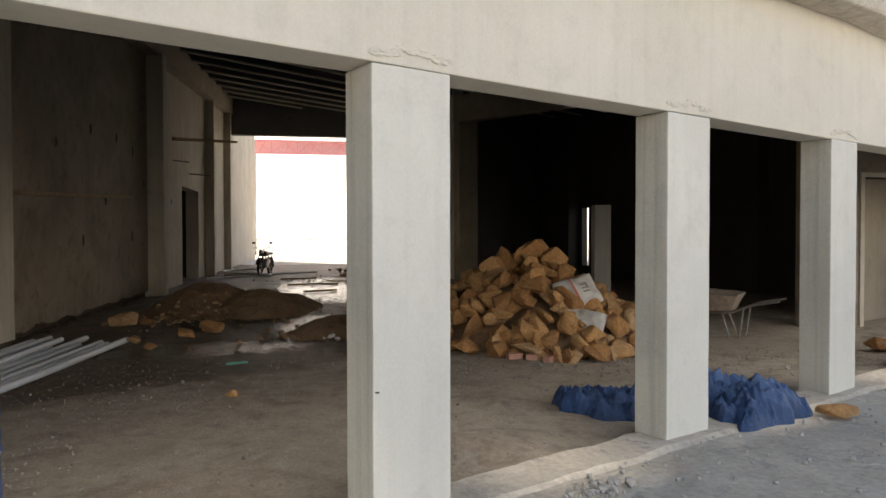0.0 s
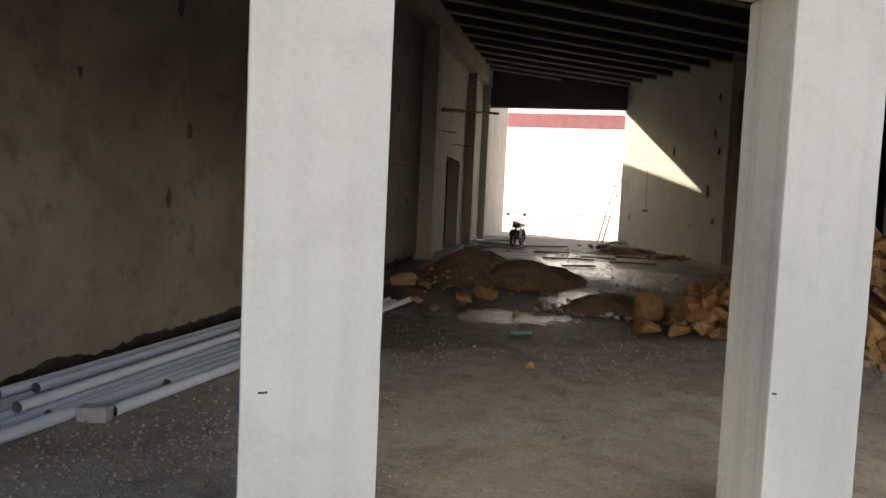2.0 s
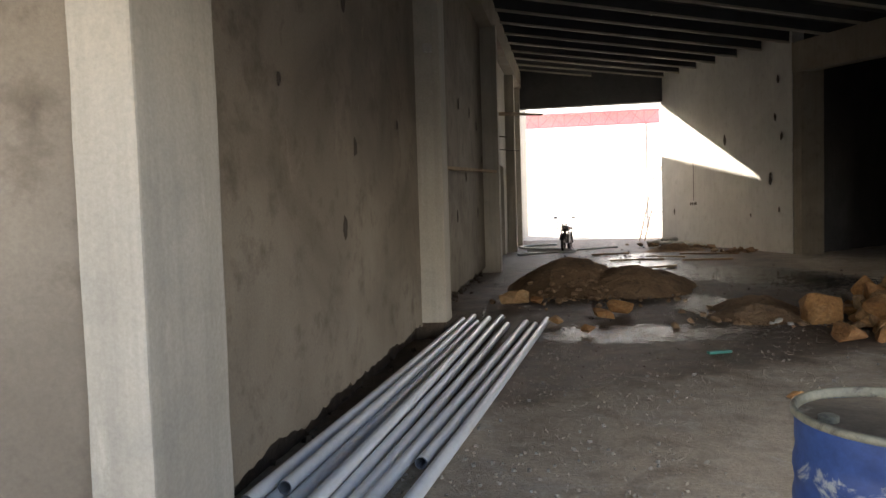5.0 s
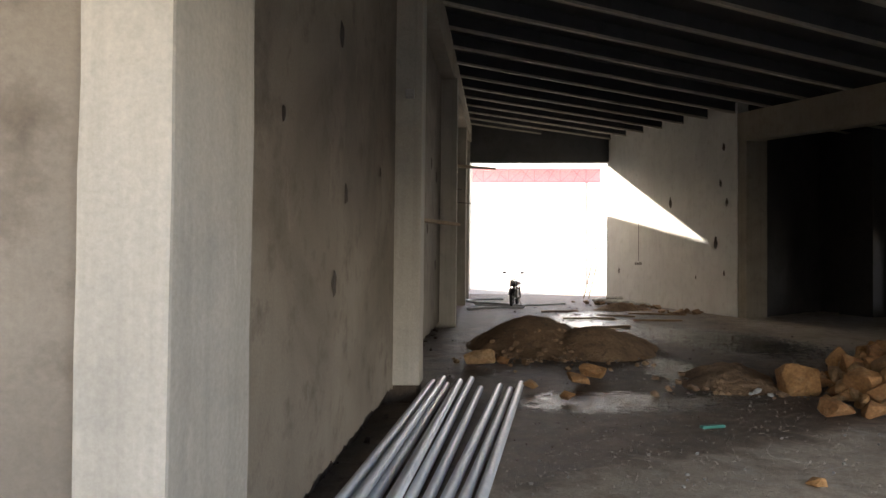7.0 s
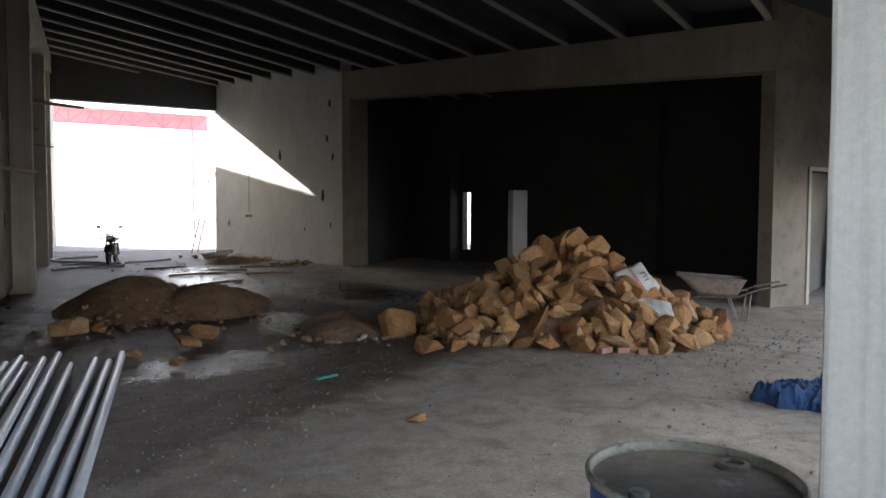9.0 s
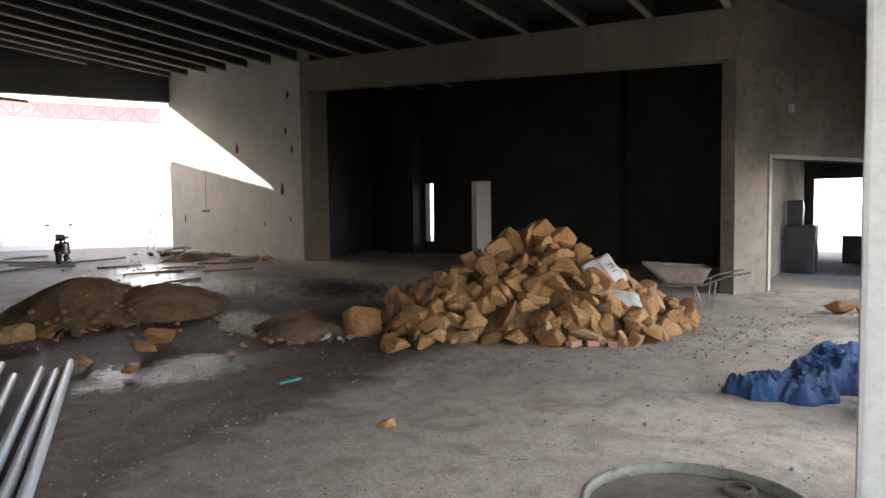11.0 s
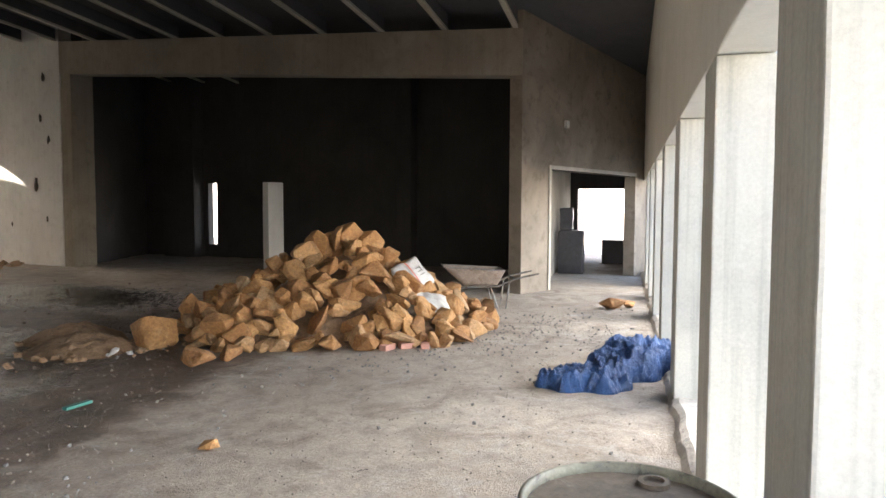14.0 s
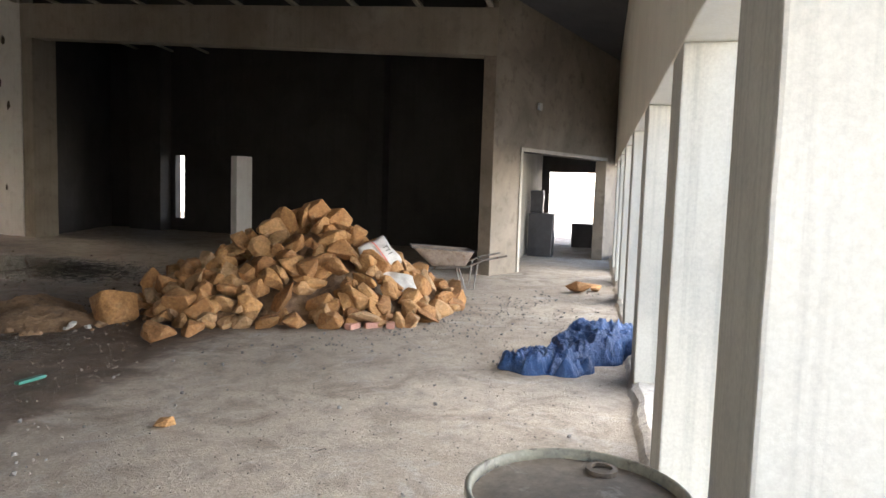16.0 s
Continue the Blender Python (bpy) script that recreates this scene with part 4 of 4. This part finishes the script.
# ---- wheelbarrow ----
def wheelbarrow(x, y, rz):
    e = anchor("wheelbarrow", x, y, 0, "old cement-stained metal wheelbarrow parked behind the heap", "wheelbarrow", rz=rz)
    bm = bmesh.new()
    lo = [(-0.28, -0.2, 0.40), (0.30, -0.22, 0.40), (0.30, 0.22, 0.40), (-0.28, 0.2, 0.40)]
    hi = [(-0.62, -0.30, 0.72), (0.42, -0.33, 0.66), (0.42, 0.33, 0.66), (-0.62, 0.30, 0.72)]
    a, b = [bm.verts.new(c) for c in lo], [bm.verts.new(c) for c in hi]
    bm.faces.new(a)
    for i in range(4):
        bm.faces.new((a[i], a[(i + 1) % 4], b[(i + 1) % 4], b[i]))
    bmesh.ops.subdivide_edges(bm, edges=bm.edges[:], cuts=5, use_grid_fill=True)
    for v in bm.verts:
        v.co += noise.noise_vector(v.co * 6) * 0.012
    bmesh.ops.solidify(bm, geom=bm.faces[:], thickness=0.012)
    part("tray", bm, M_TRAY, e, "tray caked with dry cement", True)
    bm = bmesh.new()
    tube(bm, [(hi[i % 4][0], hi[i % 4][1], hi[i % 4][2]) for i in range(5)], 0.014, 8)
    part("tray_rim", bm, M_STEEL, e)
    for s in (-1, 1):
        bm = tube(bmesh.new(), [(-0.75, s * 0.05, 0.2), (-0.3, s * 0.2, 0.36), (0.3, s * 0.25, 0.39), (0.62, s * 0.28, 0.52), (1.0, s * 0.29, 0.60)], 0.017, 8)
        part("handle", bm, M_STEEL, e, "bent steel tube handle")
        bm = tube(bmesh.new(), [(0.18, s * 0.22, 0.39), (0.3, s * 0.27, 0.012), (0.44, s * 0.27, 0.012), (0.5, s * 0.27, 0.46)], 0.014, 8)
        part("leg", bm, M_STEEL, e)
    bm = tube(bmesh.new(), [(0.6, -0.28, 0.51), (0.6, 0.28, 0.51)], 0.012, 8)
    part("stretcher", bm, M_STEEL, e)
    w = part("wheel", wheel_ring(bmesh.new(), 0.155, 0.045, Matrix.Translation((-0.72, 0, 0.2))), M_RUBBER, e, "small black tyre", True)
    part("hub", tube(bmesh.new(), [(-0.72, -0.06, 0.2), (-0.72, 0.06, 0.2)], 0.1, 16), M_STEEL, w)
    return e


wheelbarrow(10.75, 12.2, -44)


# ---- motorcycle ----
def motorcycle(x, y, rz):
    e = anchor("motorcycle", x, y, 0, "small dark motorcycle standing in the wide opening", "motorcycle", rz=rz)
    for wx in (-0.62, 0.62):
        w = part("wheel", wheel_ring(bmesh.new(), 0.265, 0.042, Matrix.Translation((wx, 0, 0.307)), 30), M_RUBBER, e, "black tyre", True)
        part("rim", wheel_ring(bmesh.new(), 0.222, 0.014, Matrix.Translation((wx, 0, 0.307)), 30, 6), M_CHROME, w)
        bm = bmesh.new()
        for k in range(14):
            t = 2 * math.pi * k / 14
            tube(bm, [(wx, 0.02 * (-1) ** k, 0.307), (wx + 0.22 * math.cos(t), 0, 0.307 + 0.22 * math.sin(t))], 0.003, 4)
        part("spokes", bm, M_CHROME, w)
        part("hub", tube(bmesh.new(), [(wx, -0.07, 0.307), (wx, 0.07, 0.307)], 0.06, 14), M_STEEL, w)
    for s in (-1, 1):
        part("fork", tube(bmesh.new(), [(0.62, s * 0.08, 0.307), (0.40, s * 0.08, 0.92)], 0.02, 8), M_CHROME, e)
        part("shock", tube(bmesh.new(), [(-0.58, s * 0.1, 0.32), (-0.45, s * 0.11, 0.68)], 0.024, 8), M_CHROME, e)
        mir = part("mirror_stalk", tube(bmesh.new(), [(0.34, s * 0.22, 0.99), (0.33, s * 0.30, 1.16)], 0.006, 6), M_BLACK, e)
        part("mirror", soft_box(0.31, 0.335, s * 0.31 - 0.06, s * 0.31 + 0.06, 1.13, 1.2, 0.01), M_BLACK, mir)
        part("indicator", soft_box(0.47, 0.51, s * 0.2 - 0.035, s * 0.2 + 0.035, 0.78, 0.83, 0.012), M_BRICK, e, "orange turn signal")
    part("handlebar", tube(bmesh.new(), [(0.22, -0.36, 0.98), (0.34, -0.2, 0.99), (0.38, -0.06, 0.93), (0.38, 0.06, 0.93), (0.34, 0.2, 0.99), (0.22, 0.36, 0.98)], 0.013, 8), M_BLACK, e)
    bm = lathe(bmesh.new(), ((0.001, 0), (0.05, 0.012), (0.085, 0.05), (0.09, 0.1), (0.08, 0.12), (0.001, 0.13)), 20, Matrix.Translation((0.4, 0, 0.82)) @ Matrix.Rotation(radians(90), 4, "Y"))
    part("headlight", bm, M_CHROME, e, "round chrome headlight", True)
    bm = soft_box(-0.12, 0.32, -0.13, 0.13, 0.68, 0.88, 0.07, None, 4)
    part("fuel_tank", bm, M_BLACK, e, "", True)
    part("seat", soft_box(-0.68, -0.1, -0.12, 0.12, 0.72, 0.82, 0.04, None, 4), M_PLASTIC, e, "long black seat", True)
    part("engine", soft_box(-0.15, 0.25, -0.13, 0.13, 0.28, 0.6, 0.04), M_STEEL, e)
    part("frame", tube(bmesh.new(), [(0.42, 0, 0.86), (0.3, 0, 0.5), (0.2, 0, 0.25), (-0.3, 0, 0.25), (-0.45, 0, 0.68), (0.4, 0, 0.8)], 0.022, 8), M_BLACK, e)
    part("exhaust", tube(bmesh.new(), [(0.25, -0.14, 0.4), (0.15, -0.15, 0.25), (-0.3, -0.15, 0.27), (-0.85, -0.16, 0.36)], [0.018, 0.02, 0.04, 0.042], 10), M_CHROME, e)
    for wx, a0, a1 in ((0.62, 20, 140), (-0.62, 40, 190)):
        bm = bmesh.new()
        rows = []
        for k in range(11):
            t = radians(a0 + (a1 - a0) * k / 10)
            rows.append([bm.verts.new((wx + 0.34 * math.cos(t), yy, 0.307 + 0.34 * math.sin(t) - abs(yy) * 0.2)) for yy in (-0.07, 0, 0.07)])
        for q, w in zip(rows, rows[1:]):
            for k in range(2):
                bm.faces.new((q[k], q[k + 1], w[k + 1], w[k]))
        bmesh.ops.solidify(bm, geom=bm.faces[:], thickness=0.006)
        part("mudguard", bm, M_BLACK, e, "", True)
    part("side_stand", tube(bmesh.new(), [(-0.1, 0.1, 0.27), (-0.14, 0.24, 0.01)], 0.012, 6), M_STEEL, e)
    return e


motorcycle(2.4, 30.6, -101).scale = (1.1, 1.1, 1.1)


# ---- poles, holes and fittings on the walls ----
bm = tube(bmesh.new(), [(0.17, 24.6, 4.55), (0.9, 26.6, 4.78), (1.6, 28.4, 4.98)], [0.06, 0.05, 0.045], 10)
tagged(part("timber_pole", bm, M_OLDWOOD), "dark timber pole sticking out of the wall", "pole")
bm = soft_box(0.0, 4.2, -0.06, 0.06, 0, 0.05, 0.006, pose(0.4, 13.1, 2.17, 0, -2.2, 84))
tagged(part("timber_plank", bm, M_OLDWOOD), "long scaffold plank fixed across the wall", "plank")
for y, z, l in ((24.7, 3.9, 0.7), (27.2, 3.7, 1.1)):
    tagged(part("steel_bar", tube(bmesh.new(), [(0.14, y, z), (0.14 + l * 0.6, y + l * 0.5, z - 0.02)], 0.02, 8), M_STEEL), "rusty reinforcing bar sticking out of the wall", "bar", "bars in the wall")


def tie_hole(m, rng, size):
    """A ragged, recessed form-tie socket with a raised broken lip; local z points out of the wall."""
    bm = bmesh.new()
    k = 11
    rad = [size * rng.uniform(0.7, 1.25) for _ in range(k)]
    rings = []
    for f, z in ((1.25, 0.002), (1.0, 0.012), (0.75, 0.006), (0.0, 0.003)):
        rings.append([bm.verts.new(m @ Vector((rad[i] * f * 0.6 * math.cos(2 * math.pi * i / k), rad[i] * f * 1.25 * math.sin(2 * math.pi * i / k), z))) for i in range(k)])
    for q, w in zip(rings, rings[1:]):
        for i in range(k):
            bm.faces.new((q[i], q[(i + 1) % k], w[(i + 1) % k], w[i]))
    structure("tie_hole", bm, M_HOLE, "ragged dark tie hole in the wall", "wall hole")


rng = random.Random(3)
ONLEFT = Matrix(((0, 0, 1, 0.002), (1, 0, 0, 0), (0, 1, 0, 0), (0, 0, 0, 1)))
for y, z, s in ((9.2, 2.12, 0.09), (8.85, 1.45, 0.1), (9.0, 3.3, 0.1), (10.8, 2.5, 0.05), (16.5, 1.5, 0.12), (19.9, 1.55, 0.12), (18.7, 3.75, 0.12), (20.0, 3.6, 0.13), (17.0, 3.7, 0.12), (17.9, 2.3, 0.1), (15.2, 3.2, 0.1), (21.0, 2.9, 0.08), (7.6, 2.4, 0.05), (24.4, 2.6, 0.1)):
    tie_hole(Matrix.Translation((WX if y < 12 else WF if y < 22.7 else WF - 0.04, y, z)) @ ONLEFT, rng, s * 0.62)
mw, ln = side(LW, LE)
for d, z, s in ((0.73, 5.53, 0.1), (0.91, 4.35, 0.09), (0.55, 3.71, 0.09), (4.18, 3.96, 0.13), (1.19, 2.42, 0.13), (8.63, 1.38, 0.09), (0.7, 1.37, 0.06), (2.4, 1.2, 0.05)):
    tie_hole(mw @ Matrix.Translation((d, 0.003, z)) @ Matrix(((1, 0, 0, 0), (0, 0, 1, 0.002), (0, 1, 0, 0), (0, 0, 0, 1))), rng, s)
for i in range(4):
    structure("socket_box", soft_box(6.5 + i * 0.16, 6.6 + i * 0.16, 0.003, 0.012, 1.62, 1.73, 0.003, mw), M_HOLE, "empty electrical socket box in the wall", "socket box")
structure("conduit_chase", soft_box(6.75, 6.79, 0.003, 0.008, 1.8, 3.4, 0.002, mw), M_SHADEWALL, "narrow vertical cable chase in the plaster", "cable chase")
bm = soft_box(0.5, 0.6, 11.8, 11.9, 3.5, 3.6, 0.01)
tagged(part("bracket", bm, M_DIRTBRICK), "small concrete stub on the pilaster", "bracket")
bm = soft_box(14.39, 14.51, 12.65, 12.72, 3.46, 3.62, 0.02)
tagged(part("wall_lamp", bm, M_SACK), "small white lamp fitting on the end wall", "lamp fitting")

# ---- hoses, sacks and litter near the opening ----
def hose(pts, r, label):
    c = bpy.data.curves.new("hose", "CURVE")
    c.dimensions, c.bevel_depth, c.bevel_resolution, c.resolution_u = "3D", r, 3, 8
    sp = c.splines.new("BEZIER")
    sp.bezier_points.add(len(pts) - 1)
    for p, co in zip(sp.bezier_points, pts):
        p.co = co
        p.handle_left_type = p.handle_right_type = "AUTO"
    c.materials.append(M_HOSE)
    tagged(new("hose", c), label, "hose", "hoses by the opening")


hose([(0.7, 27.5, 0.05), (1.6, 28.6, 0.05), (2.6, 29.0, 0.05), (2.2, 30.6, 0.05), (1.0, 31.5, 0.05), (0.6, 33.5, 0.05), (2.0, 34.6, 0.05)], 0.045, "thick grey hose looped on the floor")
hose([(0.9, 30.0, 0.05), (2.0, 29.8, 0.05), (3.4, 30.6, 0.05), (4.4, 31.6, 0.05)], 0.035, "grey hose lying across the floor")
for i, (x, y, rz) in enumerate(((6.2, 33.6, 20), (6.5, 32.6, 40), (6.9, 31.8, 10), (6.6, 33.0, 60), (7.2, 31.0, 30))):
    sack(x, y, 0.1 + 0.14 * (i == 3), 0.8, 0.5, 0.2, (0, 0, rz), "flat pale cement sack lying by the far wall")
rng = random.Random(77)
for i in range(26):
    t = rng.random()
    x, y = 8.9 - 2.6 * t + rng.uniform(-1.6, 0.1), 26.6 + 7 * t + rng.uniform(-0.6, 0.6)
    ob = loose("rubble_lump", x, y, rng.uniform(0.12, 0.4), "lump of dark rubble near the far wall", "rubble", group="rubble by the far wall")
    ob.data = ob.data.copy()
    ob.data.materials[0] = M_EARTH
for x, y, l, a in ((3.6, 24.5, 1.6, 10), (4.8, 26.0, 1.2, -20), (5.6, 24.2, 1.4, 5), (4.2, 21.6, 1.0, 30), (6.0, 27.0, 1.8, -8), (3.2, 27.4, 1.3, 15)):
    bm = worn_box(0, l, -0.07, 0.07, 0, 0.05, 0.2, 0.01, 0.01, pose(x, y, 0.0, 0, 0, a))
    tagged(part("timber_offcut", bm, M_EARTH), "muddy timber offcut lying in the wet", "timber", "timber offcuts in the mud")
bm = soft_box(-0.13, 0.13, -0.03, 0.03, 0, 0.03, 0.01, pose(3.7, 11.0, 0.0, 0, 0, 20))
tagged(part("plastic_bottle", bm, M_GREEN), "flattened green plastic bottle on the floor", "bottle")
la = anchor("ladder", 5.9, 37.3, 0, "slim ladder leaning outside the opening", "ladder")
for s in (0, 0.45):
    part("rail", tube(bmesh.new(), [(s * 0.5, -s * 0.3, 0), (0.95 + s * 0.5, 0.2 - s * 0.3, 4.0)], 0.03, 6), M_OLDWOOD, la)
for k in range(9):
    f = (k + 0.7) / 9.5
    part("rung", tube(bmesh.new(), [(0.95 * f, 0.2 * f, 4 * f), (0.95 * f + 0.225, 0.2 * f - 0.135, 4 * f)], 0.02, 6), M_OLDWOOD, la)

# ---- red shed outside the opening ----
shed = anchor("shed_roof", 4.2, 56.0, 0, "red steel roof truss of a shed beyond the opening", "shed roof")
part("roof_sheet", box(bmesh.new(), -5.0, 5.4, 0.1, 8, 8.75, 8.85), M_REDROOF, shed, "red sheet roof")
for z in (7.75, 8.68):
    part("chord", box(bmesh.new(), -5.4, 5.4, -0.06, 0.06, z, z + 0.1), M_RED, shed)
for i in range(12):
    x = -5.3 + i * 0.96
    part("strut", tube(bmesh.new(), [(x, 0, 7.8), (x + (0.48 if i % 2 else -0.0), 0, 8.7)], 0.035, 6), M_RED, shed)
    if i < 11:
        part("diagonal", tube(bmesh.new(), [(x, 0, 8.7 if i % 2 else 7.8), (x + 0.96, 0, 7.8 if i % 2 else 8.7)], 0.03, 6), M_RED, shed)
part("fascia", box(bmesh.new(), -5.4, 5.4, 0.3, 0.34, 7.8, 8.7), M_REDROOF, shed, "red sheet behind the truss, coloured paler for outdoor glare")
for s in (-5.3, 5.3):
    part("post", box(bmesh.new(), s - 0.1, s + 0.1, 7.0, 7.2, -0.06, 8.75), M_SACK, shed, "pale shed post")

# ---- stuff in the passage ----
m, ln = side(Vector((13.87, 13.03, 0)), Vector((13.87, 13.03, 0)) + U * 9.0)
ob = part("crate", worn_box(3.6, 4.4, -0.75, -0.1, 0, 1.15, 0.2, 0.02, 0.03, m), M_BLACK)
tagged(ob, "dark stacked crate in the passage", "crate")
ob = part("sheet_stack", worn_box(3.9, 4.2, -0.45, -0.1, 1.15, 1.75, 0.2, 0.02, 0.02, m), M_BLACK)
tagged(ob, "dark upright boards on the crate", "boards")
ob = part("crate", worn_box(7.4, 8.2, -1.75, -1.1, 0, 0.75, 0.2, 0.02, 0.03, m), M_BLACK)
tagged(ob, "low dark crate before the window", "crate")

# ---- gravel and chips on the floor ----
rng = random.Random(9)
bm = bmesh.new()


def pebble(x, y, s, z=0.0):
    c = Vector((x, y, z + s * 0.25))
    o = rng.uniform(0, 6.28)
    k = [bm.verts.new(c + Vector((s * rng.uniform(0.35, 0.6) * math.cos(o + 2.09 * i), s * rng.uniform(0.35, 0.6) * math.sin(o + 2.09 * i), -s * 0.3))) for i in range(3)]
    h = [bm.verts.new(c + Vector((s * rng.uniform(0.25, 0.5) * math.cos(o + 1.05 + 2.09 * i), s * rng.uniform(0.25, 0.5) * math.sin(o + 1.05 + 2.09 * i), s * rng.uniform(0.1, 0.35)))) for i in range(3)]
    bm.faces.new(h)
    for i in range(3):
        bm.faces.new((k[i], k[(i + 1) % 3], h[i]))
        bm.faces.new((h[i], k[(i + 1) % 3], h[(i + 1) % 3]))


for cx, cy, sx, sy, n in ((8.6, 10.3, 1.0, 0.45, 420), (6.8, 10.4, 1.2, 0.4, 160), (10.8, 10.6, 0.9, 0.5, 160), (1.6, 6.9, 0.7, 0.9, 260), (2.2, 8.5, 1.0, 1.2, 60), (5, 9.0, 2.5, 1.6, 70), (9, 9.3, 2.2, 0.8, 220), (2.5, 15, 1.5, 1.5, 140), (5.5, 13.0, 0.8, 0.6, 160), (3.4, 17.0, 1.3, 1.0, 200)):
    for _ in range(n):
        pebble(rng.gauss(cx, sx), rng.gauss(cy, sy), rng.choice((0.008, 0.01, 0.012, 0.016, 0.02, 0.028, 0.04)))
tagged(part("gravel", bm, M_RUBBLE), "scattered grey gravel and mortar crumbs on the floor", "gravel", kind="stuff")
bm = bmesh.new()
for _ in range(900):
    p = FRONT @ Vector((rng.uniform(-5, 12), -abs(rng.gauss(0.1, 0.9)) - 0.05, 0.055))
    pebble(p.x, p.y, rng.choice((0.01, 0.014, 0.02, 0.03, 0.045)), 0.052)
for _ in range(60):
    p = FRONT @ Vector((rng.gauss(1.35, 0.12), rng.gauss(-0.35, 0.07), 0.055))
    pebble(p.x, p.y, rng.choice((0.02, 0.03, 0.05, 0.07)), 0.055)
tagged(part("gravel", bm, M_DIRTBRICK), "grey gravel scattered on the apron outside the columns", "gravel", kind="stuff")

bm = bmesh.new()
for _ in range(420):
    pebble(abs(rng.gauss(0.05, 0.14)) + 0.02, rng.uniform(7, 22.4), rng.choice((0.015, 0.02, 0.03, 0.05, 0.08)))
for _ in range(700):
    x = rng.uniform(1.5, 8.0)
    pebble(x, 0.62 * x + 8.2 + abs(rng.gauss(0, 3.0)), rng.choice((0.008, 0.012, 0.018, 0.03)))
for _ in range(200):
    pebble(rng.gauss(6.2, 1.4), rng.gauss(17.5, 2.2), rng.choice((0.02, 0.03, 0.04, 0.06)))
for _ in range(70):
    pebble(rng.gauss(4.4, 1.2), rng.gauss(26.0, 3.0), rng.choice((0.03, 0.05, 0.08)), -0.01)
tagged(part("debris", bm, M_MUD), "muddy crumbs and debris along the wall and in the wet", "debris", kind="stuff")

bm = bmesh.new()
for _ in range(4200):
    pebble(rng.uniform(1.0, 11.5), rng.gauss(9.2, 1.7), rng.choice((0.006, 0.008, 0.01, 0.013, 0.018)))
for _ in range(1500):
    pebble(rng.gauss(1.9, 0.8), rng.gauss(6.3, 0.7), rng.choice((0.006, 0.009, 0.013, 0.02, 0.03)))
tagged(part("grit", bm, M_GRIT), "fine pale grit strewn over the cement floor", "grit", kind="stuff")
